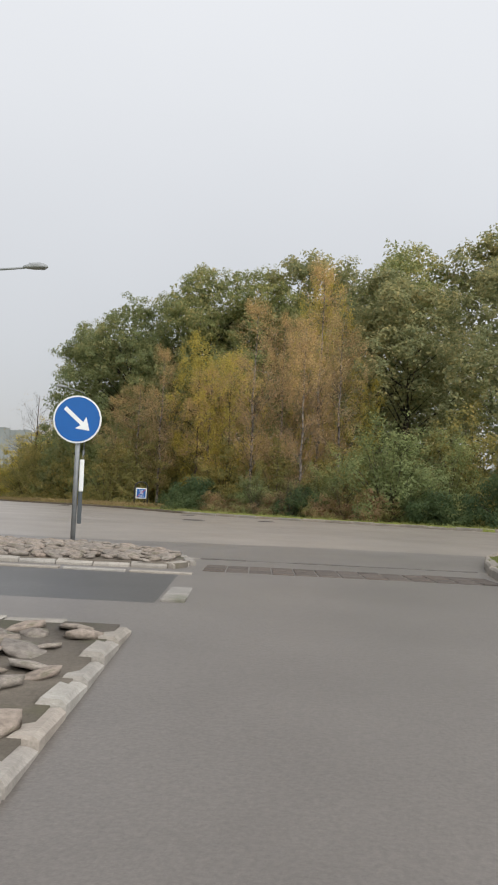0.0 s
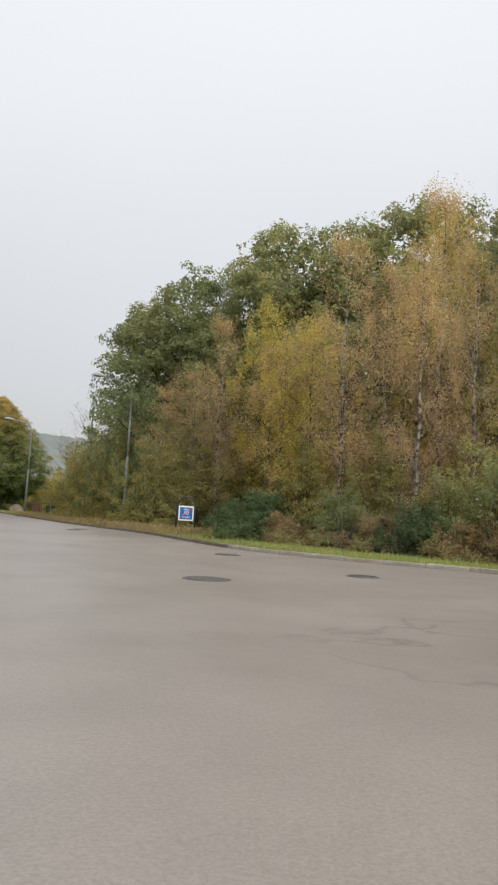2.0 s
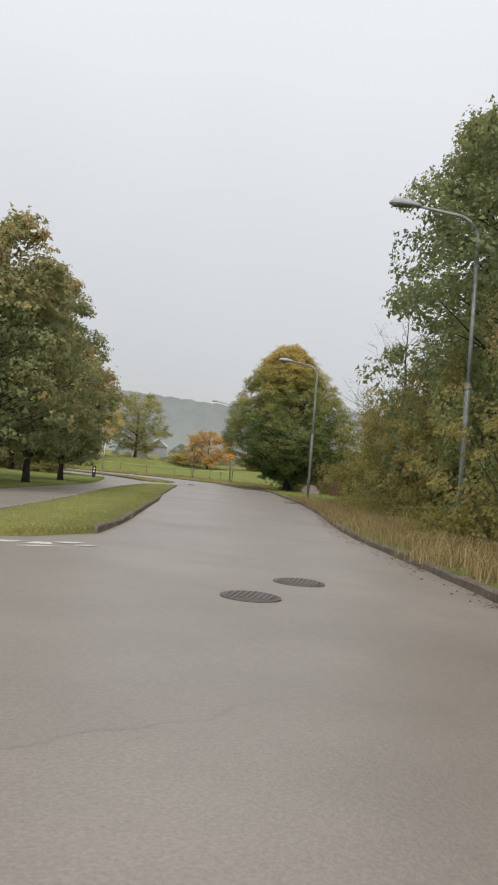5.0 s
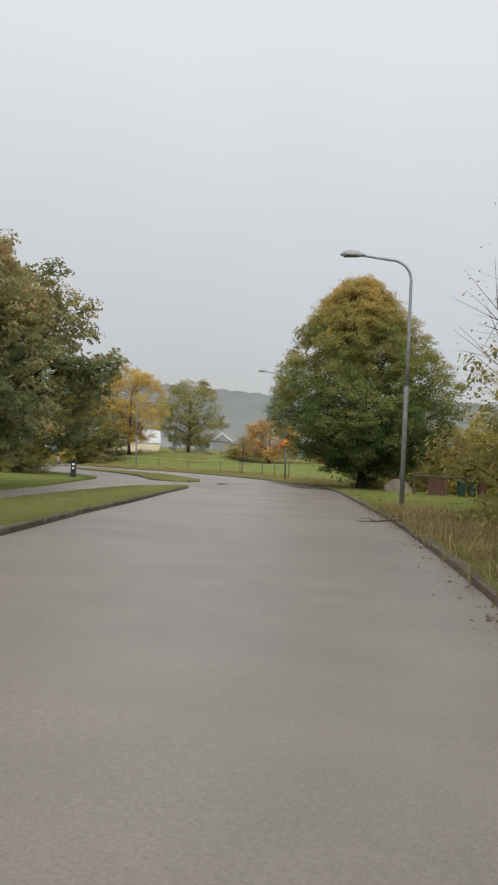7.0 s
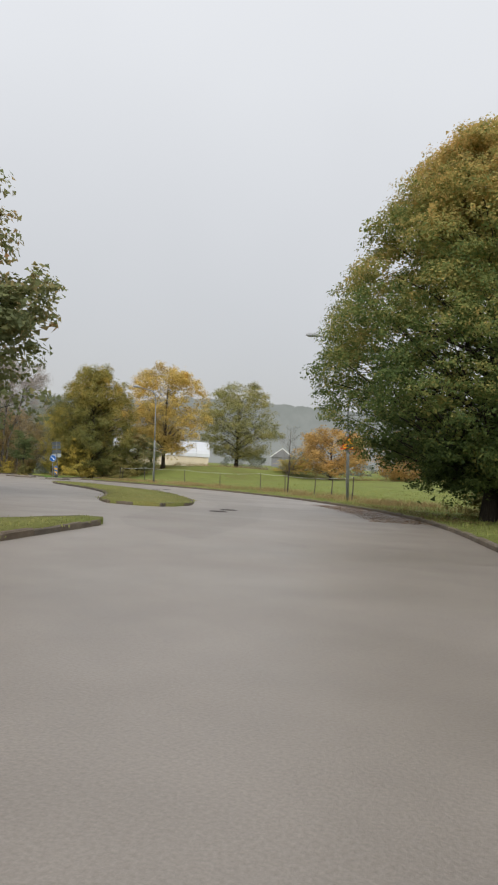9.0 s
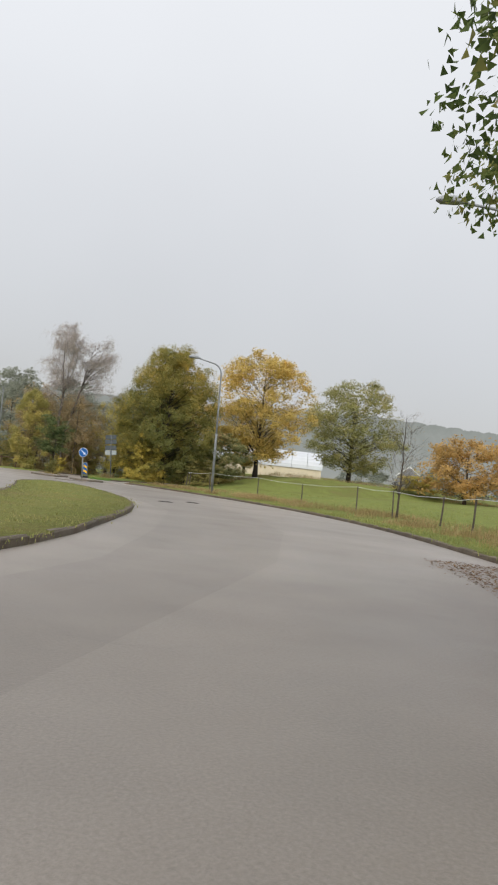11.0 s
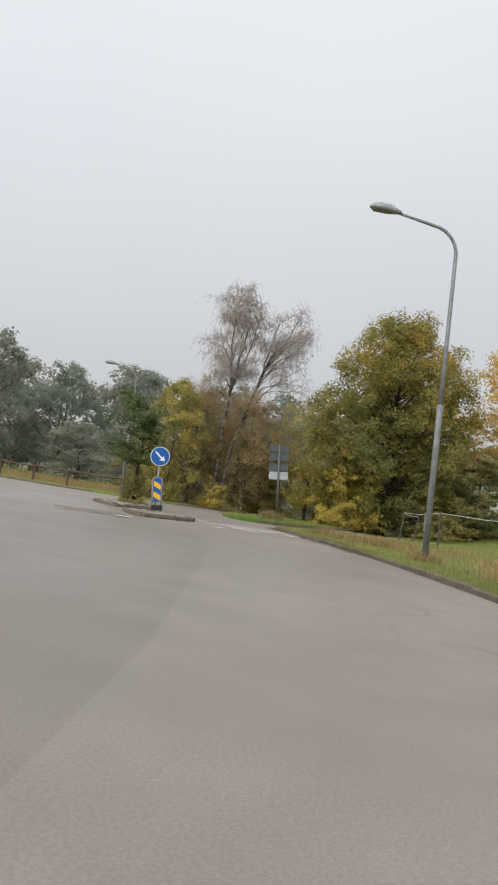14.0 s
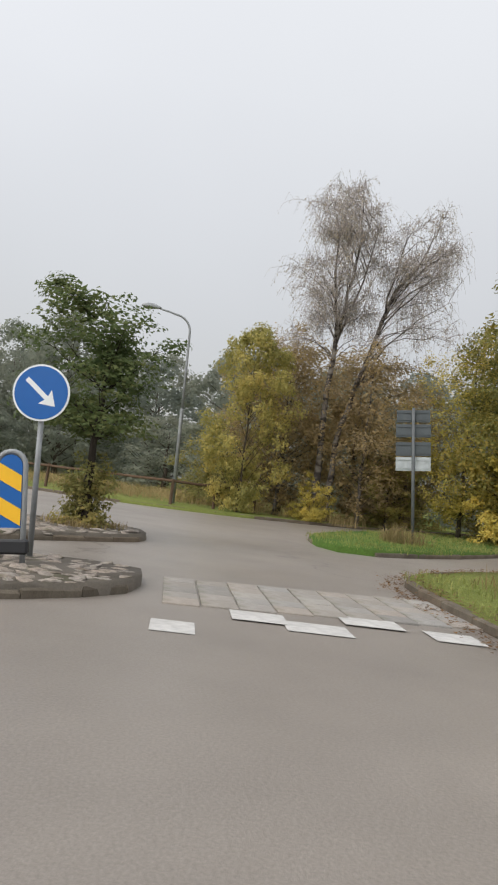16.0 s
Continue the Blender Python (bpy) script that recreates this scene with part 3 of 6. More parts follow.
# ---- trees ----
def leaf_mesh(name, centres, normals, size, rng, jitter=0.9, aspect=0.8, corners=3):
    n = len(centres)
    d = normals + rng.normal(0, jitter, (n, 3))
    d /= np.linalg.norm(d, axis=1)[:, None] + 1e-9
    h = rng.normal(0, 1, (n, 3))
    u = np.cross(d, h)
    u /= np.linalg.norm(u, axis=1)[:, None] + 1e-9
    v = np.cross(d, u)
    s = (size * rng.uniform(0.6, 1.35, n))[:, None]
    if corners == 3:
        tri = np.stack([centres - u * s, centres + u * s * 0.55 + v * s * aspect, centres + u * s * 0.55 - v * s * aspect], 1).reshape(-1, 3)
    else:
        tri = np.stack([centres - u * s, centres + u * s * 0.15 + v * s * aspect, centres + u * s + d * s * 0.3, centres + u * s * 0.15 - v * s * aspect], 1).reshape(-1, 3)
    me = bpy.data.meshes.new(name)
    me.vertices.add(corners * n)
    me.vertices.foreach_set("co", tri.astype(np.float32).ravel())
    me.loops.add(corners * n)
    me.loops.foreach_set("vertex_index", np.arange(corners * n, dtype=np.int32))
    me.polygons.add(n)
    me.polygons.foreach_set("loop_start", np.arange(0, corners * n, corners, dtype=np.int32))
    me.update()
    me.validate()
    return me


def bowed(a, b, lift, n=6):
    """Points from a to b on a curve that rises by lift half way."""
    return [a.lerp(b, i / n) + Vector((0, 0, lift * math.sin(math.pi * i / n))) for i in range(n + 1)]


def grow(rng, H, R, foot, profile, limbs, sprays, spray_r, leaves, flat, slope, stems, lumps, bias=(0.0, 0.0), lobe=0.0):
    """Limbs from the trunk to a crown whose radius follows the profile, each carrying flat sprays of leaves,
    along its length or, where lobe is given, over a rounded bough at its end.
    Returns the limbs' curves, the leaves' places and the way they face, and places for the leaves deep inside."""
    ts, rs = zip(*profile)
    curves, centres, ways, sizes, deep = [], [], [], [], []
    spin = rng.uniform(0, 6.28)
    seed = rng.uniform(0, 50)
    n = 0
    while n < limbs:
        k = rng.uniform(0.0, 1.0) if limbs < 200 else (n + rng.random()) / limbs
        if limbs < 200 and rng.random() > np.interp(k, ts, rs) + 0.3:
            continue
        n += 1
        a = spin + n * 2.39996 + rng.normal(0, 0.25 if limbs < 200 else 0.1)
        reach = np.interp(k, ts, rs) * R * (1.0 + lumps * noise.noise((math.cos(a) * 1.6 + seed, math.sin(a) * 1.6, k * 4.5))) * (rng.uniform(0.88, 1.03) if limbs < 200 else rng.uniform(0.93, 1.0))
        if k < 0.85 and rng.random() < (0.16 if limbs < 200 else 0.22):
            reach *= rng.uniform(0.4, 0.8)
        bough = lobe * R * rng.uniform(0.7, 1.25) * (0.55 + 0.45 * np.interp(k, ts, rs))
        if lobe:
            reach = max(0.12 * R * rng.random(), reach - 0.8 * bough)
        z = foot + k * (H - foot) - 0.5 * bough * (k > 0.8)
        way = Vector((math.cos(a), math.sin(a), 0))
        tip = way * reach + Vector((bias[0] * k, bias[1] * k, z))
        if stems > 1:
            start = Vector((way.x * 0.07 * R, way.y * 0.07 * R, 0.05 * z))
            bow = 0.16 * z
        else:
            start = Vector((0, 0, min(H * 0.93, max(foot * 0.8, z - reach * slope * rng.uniform(0.7, 1.2)))))
            bow = 0.10 * reach * rng.uniform(-0.2, 1.0)
        path = bowed(start, tip, bow)
        curves.append(path)
        side = Vector((-way.y, way.x, 0))
        if lobe:
            for _ in range(sprays):
                b = rng.normal(0, 1, 3)
                b /= np.linalg.norm(b)
                b = Vector(b) + way * 0.45 + Vector((0, 0, 0.3))
                b.normalize()
                c = tip + Vector((b.x, b.y, b.z * 0.75)) * (bough * rng.uniform(0.55, 1.05))
                c.z = max(c.z, 0.25 * spray_r)
                centres.append(c)
                ways.append(b * 0.9 + Vector((0, 0, 0.5)))
                sizes.append(spray_r * rng.uniform(0.55, 1.35))
            for _ in range(3):
                c = path[2].lerp(path[6], rng.random() ** 0.7) + Vector(rng.normal(0, 0.33 * bough, 3))
                deep.append((c.x, c.y, min(c.z, foot + 0.92 * (H - foot))))
            continue
        for _ in range(sprays):
            u = 1.03 - (0.78 if stems == 1 else 0.9) * rng.random() ** 1.5
            f = min(5.999, max(0.0, u) * 6)
            i = int(f)
            p = path[i].lerp(path[i + 1], f - i)
            wide = (0.10 + 0.30 * (1 - u)) * reach + 0.55 * spray_r
            c = p + side * rng.normal(0, wide) + way * rng.normal(0, 0.25 * spray_r) + Vector((0, 0, rng.normal(0, 0.55 * spray_r)))
            c.z = max(c.z, 0.25 * spray_r)
            centres.append(c)
            out = Vector((c.x, c.y, 0))
            ways.append(out.normalized() * 0.7 + Vector((0, 0, 0.75 if k < 0.8 else 1.0)))
            sizes.append(spray_r * rng.uniform(0.55, 1.35))
        for _ in range(3):
            c = path[1].lerp(path[4], rng.random())
            deep.append((c.x, c.y, min(c.z, foot + 0.84 * (H - foot))))
    centres, ways, sizes = np.array(centres), np.array(ways), np.array(sizes)
    pick = rng.choice(len(centres), leaves, p=sizes ** 2 / (sizes ** 2).sum())
    ball = rng.normal(0, 1, (leaves, 3))
    ball /= np.linalg.norm(ball, axis=1)[:, None]
    ball *= (rng.random(leaves) ** 0.42)[:, None]
    far = np.hypot(ball[:, 0], ball[:, 1])
    off = ball * np.array([1.0, 1.0, flat])
    off[:, 2] -= 0.30 * far ** 2 * (1.0 if flat < 1 else 0.0)
    p = centres[pick] + off * sizes[pick][:, None]
    p[:, 2] = np.maximum(p[:, 2], 0.04)
    d = ways[pick] + ball * np.array([0.7, 0.7, 0.5])
    return curves, p, d, np.array(deep)


def wood_mesh(rng, H, trunk_r, curves, stems, thin, crook=0.012, twigs=2, top=0.94):
    """A tapered trunk with its limbs and some twigs."""
    bm = bmesh.new()
    if stems == 1:
        steps = 9
        path = [Vector((rng.normal(0, crook * H) * min(i, steps - i) / steps, rng.normal(0, crook * H) * min(i, steps - i) / steps, -0.15 + (H * top + 0.15) * i / steps)) for i in range(steps + 1)]
        tube(bm, path, [trunk_r * (1.35 if i == 0 else 1.0) * (1 - 0.9 * i / steps) for i in range(steps + 1)], 8)
    for path in curves:
        k = path[0].z / H
        r0 = max(0.008, trunk_r * thin * (1 - 0.8 * k) * rng.uniform(0.6, 1.2))
        wave = 0.022 * H if twigs > 4 else 0.006 * H
        q = [path[0]] + [p + Vector(rng.normal(0, wave, 3)) for p in path[1:-1]] + [path[-1]]
        tube(bm, q[::2], [r0 * (1 - 0.88 * i / 3) for i in range(4)], 4, False)
        for _ in range(twigs):
            i = int(rng.integers(2, 5))
            e = path[i + 1] + Vector(rng.normal(0, 0.10 * (path[-1] - path[0]).length, 3)) + Vector((0, 0, 0.05))
            tube(bm, [q[i], q[i].lerp(e, 0.6) + Vector((0, 0, 0.03)), e], [r0 * 0.4, r0 * 0.28, r0 * 0.1], 3, False)
    return bm


ROUND = [(0, 0.45), (0.15, 0.85), (0.4, 1.0), (0.65, 0.9), (0.85, 0.64), (0.95, 0.42), (1, 0.25)]
DOME = [(0, 0.75), (0.25, 1.0), (0.5, 0.96), (0.75, 0.78), (0.9, 0.55), (1, 0.3)]
SLIM = [(0, 0.45), (0.25, 0.8), (0.55, 1.0), (0.8, 0.8), (0.93, 0.5), (1, 0.15)]
HEAP = [(0, 1.0), (0.3, 1.0), (0.6, 0.8), (0.85, 0.5), (1, 0.2)]
MAPLE = [(0, 0.36), (0.05, 0.56), (0.11, 0.78), (0.19, 0.95), (0.29, 1.0), (0.42, 0.96), (0.55, 0.81), (0.68, 0.65), (0.82, 0.48), (0.93, 0.33), (1, 0.14)]
BROAD = [(0, 0.6), (0.12, 0.92), (0.35, 1.0), (0.6, 0.88), (0.8, 0.66), (0.93, 0.44), (1, 0.25)]
EGG = [(0, 0.6), (0.12, 0.85), (0.35, 1.0), (0.6, 0.95), (0.78, 0.78), (0.92, 0.52), (1, 0.3)]
SPREAD = [(0, 0.55), (0.3, 0.9), (0.7, 1.0), (0.9, 0.75), (1, 0.4)]
KINDS = {}
# height, radius, crown foot, profile, limbs, sprays a limb, spray radius, leaves, leaf, flatness, slope of limbs, deep leaves, their size, leaf material, bark, trunk radius, limb thickness, stems
KINDS["oak"] = (17, 5.6, 2.0, DOME, 95, 11, 0.46, 32000, 0.09, 0.6, 0.7, 7000, 0.14, L_OAK, BARK, 0.30, 0.3, 1)
KINDS["dark_oak"] = (17, 5.6, 1.5, DOME, 90, 11, 0.48, 21000, 0.106, 0.6, 0.7, 5500, 0.18, L_DARK, BARK_DARK, 0.30, 0.3, 1)
KINDS["back_oak"] = (17, 5.6, 1.5, DOME, 60, 9, 0.6, 11000, 0.17, 0.6, 0.7, 2500, 0.28, L_DARK, BARK_DARK, 0.30, 0.3, 1)
KINDS["edge_oak"] = (15, 5.6, 1.5, DOME, 100, 12, 0.43, 41000, 0.082, 0.6, 0.7, 8000, 0.14, L_EDGE, BARK_DARK, 0.30, 0.3, 1)
KINDS["edge_hazel"] = (5.5, 2.5, 0.1, HEAP, 34, 12, 0.30, 13500, 0.052, 0.7, 0.6, 1300, 0.09, L_OLIVE, BARK, 0.05, 0.5, 4)
KINDS["edge_sallow"] = (5.2, 2.6, 0.1, HEAP, 36, 12, 0.28, 15000, 0.052, 1.2, 0.6, 900, 0.11, L_SALLOW, BARK, 0.05, 0.5, 4)
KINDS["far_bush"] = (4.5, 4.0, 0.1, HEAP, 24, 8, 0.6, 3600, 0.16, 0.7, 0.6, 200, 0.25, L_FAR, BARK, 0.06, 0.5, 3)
KINDS["brown_birch"] = (14, 2.4, 2.2, SLIM, 84, 8, 0.30, 15500, 0.042, 1.7, 1.1, 200, 0.08, L_BIRCH, BIRCH_BARK, 0.12, 0.2, 1)
KINDS["thicket_birch"] = (9, 2.6, 0.6, SLIM, 80, 9, 0.32, 12500, 0.06, 1.3, 1.0, 600, 0.1, L_THICKET, BIRCH_BARK_OLD, 0.09, 0.2, 1)
KINDS["gold_birch"] = (12, 2.6, 1.2, SLIM, 70, 9, 0.30, 15500, 0.056, 1.5, 1.1, 400, 0.09, L_GOLDEN, BARK, 0.10, 0.2, 1)
KINDS["hazel"] = (5.5, 2.5, 0.1, HEAP, 32, 11, 0.31, 9000, 0.066, 0.7, 0.6, 700, 0.12, L_OLIVE, BARK, 0.05, 0.5, 4)
KINDS["gold_hazel"] = (5.5, 2.5, 0.1, HEAP, 32, 11, 0.31, 11000, 0.066, 0.7, 0.6, 700, 0.12, L_GOLDEN, BARK, 0.05, 0.5, 4)
KINDS["sallow"] = (5.2, 2.6, 0.1, HEAP, 36, 12, 0.29, 13000, 0.055, 1.3, 0.6, 800, 0.12, L_SALLOW, BARK, 0.05, 0.5, 4)
KINDS["bramble"] = (1.6, 1.7, 0.05, HEAP, 26, 8, 0.24, 6500, 0.042, 0.8, 0.6, 300, 0.10, L_BRAMBLE, BARK, 0.02, 0.5, 4)
KINDS["dark_bramble"] = (1.7, 1.6, 0.05, HEAP, 26, 8, 0.24, 6500, 0.048, 0.8, 0.6, 300, 0.10, L_IVY, BARK, 0.02, 0.5, 4)
KINDS["maple"] = (12.6, 5.6, 1.2, MAPLE, 350, 12, 0.36, 240000, 0.042, 0.5, 0.5, 62000, 0.082, L_MAPLE, BARK_DARK, 0.27, 0.25, 1)
KINDS["street_oak"] = (12, 4.6, 1.7, BROAD, 95, 11, 0.4, 20000, 0.1, 0.55, 0.35, 5500, 0.17, L_STREET, BARK_DARK, 0.22, 0.25, 1)
KINDS["gold_tree"] = (13.6, 5.0, 2.5, ROUND, 95, 9, 0.52, 27000, 0.09, 0.75, 0.9, 3000, 0.13, L_GOLD, BARK_DARK, 0.22, 0.25, 1)
KINDS["pale_oak"] = (13.6, 5.4, 1.9, ROUND, 110, 9, 0.52, 34000, 0.08, 0.75, 0.6, 5000, 0.12, L_PALE, BARK_DARK, 0.26, 0.25, 1)
KINDS["turning_oak"] = (13.6, 5.2, 0.8, DOME, 150, 11, 0.46, 70000, 0.066, 0.8, 0.6, 14000, 0.12, L_TURNING, BARK_DARK, 0.28, 0.25, 1)
KINDS["orange_tree"] = (5.8, 3.5, 0.4, ROUND, 46, 9, 0.42, 11000, 0.09, 0.8, 0.6, 1500, 0.13, L_ORANGE, BARK, 0.14, 0.3, 1)
KINDS["yellow_green_tree"] = (7.0, 2.3, 0.3, SLIM, 90, 9, 0.28, 17000, 0.056, 0.7, 1.0, 3000, 0.09, L_YELLOWGREEN, BARK, 0.07, 0.25, 1)
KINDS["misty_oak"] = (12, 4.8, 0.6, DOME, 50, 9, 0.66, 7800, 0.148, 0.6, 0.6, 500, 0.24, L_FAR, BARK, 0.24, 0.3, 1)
KINDS["island_tree"] = (4.2, 1.05, 1.85, EGG, 34, 10, 0.22, 9000, 0.035, 0.35, 0.9, 900, 0.06, L_SHADE, BARK_DARK, 0.075, 0.35, 1)
KINDS["shoots"] = (1.6, 0.62, 0.05, HEAP, 30, 7, 0.14, 3200, 0.04, 0.9, 0.6, 60, 0.07, L_OLIVE, BARK, 0.02, 0.4, 4)
KINDS["bare_tree"] = (9.0, 2.6, 2.4, ROUND, 70, 4, 0.4, 700, 0.034, 0.8, 1.0, 0, 0.1, L_BIRCH, BARK, 0.11, 0.24, 1)
KINDS["bare_bush"] = (8.0, 2.6, 0.6, SPREAD, 60, 3, 0.3, 500, 0.03, 0.8, 0.9, 0, 0.1, L_BIRCH, BARK, 0.042, 0.35, 5)
# radius of the boughs, as a share of the crown's
LOBES = {"oak": 0.3, "dark_oak": 0.31, "back_oak": 0.32, "edge_oak": 0.29, "maple": 0.18, "street_oak": 0.22, "gold_tree": 0.26, "pale_oak": 0.26, "turning_oak": 0.24, "orange_tree": 0.27, "misty_oak": 0.3, "yellow_green_tree": 0.22, "far_bush": 0.28}
WORDS = {
    "oak": ("tree", "tall green oak turning yellow, standing in the roadside wood", "tree"),
    "dark_oak": ("tree", "tall dark green broadleaf tree in the roadside wood", "tree"),
    "back_oak": ("tree", "dark green broadleaf tree deep in the roadside wood", "tree"),
    "edge_oak": ("tree", "tall green oak turning yellow, standing in the roadside wood", "tree"),
    "edge_hazel": ("shrub", "olive and brown many-stemmed shrub at the road's edge", "shrub"),
    "edge_sallow": ("shrub", "grey-green leafy shrub growing beside the kerb", "shrub"),
    "far_bush": ("bush", "low bush at the meadow's far end, mist greyed into its green", "bush"),
    "brown_birch": ("birch_tree", "slender pale-trunked birch with thin russet autumn leaves", "birch"),
    "thicket_birch": ("birch_tree", "russet-brown birch in the thicket behind the junction", "birch"),
    "gold_birch": ("birch_tree", "young birch with yellow autumn leaves at the wood's edge", "birch"),
    "hazel": ("shrub", "olive and brown many-stemmed shrub at the road's edge", "shrub"),
    "gold_hazel": ("shrub", "rounded shrub with golden autumn leaves behind the lawn", "shrub"),
    "sallow": ("shrub", "grey-green leafy shrub growing beside the kerb", "shrub"),
    "bramble": ("bramble", "low reddish-brown bramble thicket behind the kerb", "bramble"),
    "dark_bramble": ("bramble", "low dark green bramble mound behind the kerb", "bramble"),
    "maple": ("maple_tree", "large maple, green below and turning orange on top", "tree"),
    "street_oak": ("tree", "dense green and russet tree with dark trunk on the grass", "tree"),
    "gold_tree": ("tree", "tree with golden yellow autumn crown in the meadow", "tree"),
    "pale_oak": ("oak_tree", "round open-crowned oak in the meadow behind the fence", "tree"),
    "turning_oak": ("oak_tree", "broad oak with green and golden autumn leaves beside the path", "tree"),
    "orange_tree": ("tree", "small orange autumn tree far off in the meadow", "tree"),
    "yellow_green_tree": ("tree", "young yellow-green tree at the junction's far side", "tree"),
    "misty_oak": ("tree", "tree of the far wood, mist greyed into its green", "tree"),
    "island_tree": ("tree", "thin young dark-leaved tree on the stone traffic island", "tree"),
    "shoots": ("shrub", "leafy shoots round the island tree's foot", "shrub"),
    "bare_tree": ("tree", "thin nearly bare young tree beside the meadow fence", "tree"),
    "bare_bush": ("shrub", "tall nearly bare brown bush with thin twigs", "shrub"),
}
PROTO = {}


def tree(kind, x, y, h=None, r=None, turn=None, z=None, variant=0, label=""):
    H, R, foot, profile, limbs, sprays, spray_r, leaves, leaf, flat, slope, inner, inner_leaf, leaf_mat, bark, trunk_r, thin, stems = KINDS[kind]
    key = (kind, variant)
    name, words, category = WORDS[kind]
    if key not in PROTO:
        rng = np.random.default_rng(sum(map(ord, kind)) * 7 + variant)
        bias = {"maple": (-0.45, -0.3), "island_tree": (0.0, -0.45)}.get(kind, (0.0, 0.0))
        curves, p, d, deep = grow(rng, H, R, foot, profile, limbs, sprays, spray_r, leaves, flat, slope, stems, 0.2 if kind == "maple" else 0.14 if kind in ("turning_oak", "pale_oak", "gold_tree") else 0.4, bias, LOBES.get(kind, 0.0))
        bm = wood_mesh(rng, H, trunk_r, curves, stems, thin, 0.012, 6 if kind.startswith("bare") else 0 if stems > 1 or kind in ("dark_oak", "back_oak", "misty_oak") else 2, 0.78 if kind in LOBES or kind == "island_tree" else 0.94)
        me = bpy.data.meshes.new("trunk")
        bm.to_mesh(me)
        bm.free()
        me.materials.append(bark)
        me.polygons.foreach_set("use_smooth", [True] * len(me.polygons))
        size = np.full(len(p), leaf)
        if inner:
            at = deep[rng.integers(len(deep), size=inner)] + rng.normal(0, spray_r * 0.55, (inner, 3))
            at[:, 2] = np.maximum(at[:, 2], 0.1)
            p, d, size = np.vstack([p, at]), np.vstack([d, np.tile([0, 0, 1.0], (inner, 1))]), np.append(size, np.full(inner, inner_leaf))
        crown = leaf_mesh("crown", p, d, size, rng, 0.55, 0.8)
        crown.materials.append(leaf_mat)
        PROTO[key] = me, crown
    trunk, crown = PROTO[key]
    h, r = h or H, r or R
    root = thing(name, x, y, land(x, y) - 0.03 if z is None else z, turn if turn is not None else (x * 37 + y * 91) % 360, label or words, category)
    root.scale = (r / R, r / R, h / H)
    mesh_part("trunk", trunk, None, root)
    mesh_part("crown", crown, None, root)
    return root


# the wood on the outside of the first bend
for kind, x, y, h, r, v in (
    ("edge_oak", -3.6, 60, 18.6, 5.9, 0), ("edge_oak", -9.8, 62, 16.3, 5.7, 1), ("dark_oak", 4.5, 58, 19.4, 6.0, 0), ("oak", 10.4, 56, 19.4, 6.4, 1), ("dark_oak", 17, 54, 20.4, 6.5, 1),
    ("edge_oak", -13.2, 66.5, 15.4, 5.3, 0), ("edge_oak", -15.6, 73.5, 11.0, 3.6, 1), ("dark_oak", 9, 46, 14.0, 5.0, 1), ("dark_oak", 15, 42, 14.5, 5.2, 0), ("back_oak", 7.4, 61, 18.8, 6, 1),
    ("dark_oak", 7.8, 50, 15.5, 5, 0), ("brown_birch", 0.2, 42.7, 11.4, 1.9, 0), ("brown_birch", 2.6, 38.6, 9.8, 1.5, 1), ("brown_birch", 3.9, 45.5, 14.5, 2.2, 0), ("brown_birch", 4.6, 41.0, 10.6, 1.7, 1),
    ("brown_birch", -2.4, 47.2, 8.6, 2.0, 1),
):
    tree(kind, x, y, h, r, None, None, v)
for kind, x, y, h, r, v in (
    ("gold_birch", -3.4, 51, 11.4, 2.3, 0), ("brown_birch", -5.6, 49.7, 10.0, 1.6, 0), ("brown_birch", -7.6, 53.5, 8.4, 2.2, 1), ("gold_birch", 4.1, 47.6, 15.2, 1.9, 1), ("gold_birch", 5.9, 42.8, 8.6, 1.3, 0),
    ("brown_birch", 1.8, 47.5, 12.0, 1.9, 1), ("brown_birch", -9.2, 54.5, 7.4, 1.7, 0), ("edge_sallow", -11.5, 60.0, 8.0, 2.5, 1), ("oak", 0.6, 57, 17.4, 5.0, 1), ("back_oak", -2.6, 66.5, 17.0, 6.0, 0),
    ("back_oak", 2.6, 64.5, 18.0, 6.0, 1), ("back_oak", -8.6, 68, 14.5, 5.2, 1), ("edge_oak", -6.9, 63.5, 17.2, 5.0, 1), ("hazel", -4.4, 54.5, 7.5, 2.8, 0), ("hazel", -0.6, 51.5, 7.5, 2.8, 1),
    ("gold_birch", -1.2, 46.0, 9.6, 2.0, 1),
):
    tree(kind, x, y, h, r, None, None, v)
# shrubs, brambles and young trees along the wood's edge
for kind, x, y, h, r, v in (
    ("sallow", 6.2, 34.6, 4.8, 2.6, 0), ("sallow", 8.8, 35.6, 4.2, 2.2, 1), ("dark_bramble", 10.4, 31.6, 2.2, 2.0, 0), ("hazel", 12.6, 34, 5.4, 2.8, 1), ("dark_bramble", 7.9, 32.4, 1.5, 1.5, 1),
    ("bramble", 3.7, 35.3, 1.2, 1.3, 0), ("dark_bramble", 2.5, 36.6, 1.5, 1.2, 1), ("bramble", 1.3, 37.0, 1.1, 1.2, 1), ("sallow", 0.3, 39.0, 2.1, 1.2, 0), ("bramble", -0.7, 39.1, 0.9, 1.2, 0),
    ("bare_bush", 2.1, 36.2, 2.3, 1.1, 1), ("bare_bush", 0.5, 38.0, 1.9, 0.9, 0), ("bare_bush", 4.3, 34.7, 2.2, 1.0, 0),
):
    tree(kind, x, y, h, r, None, None, v)
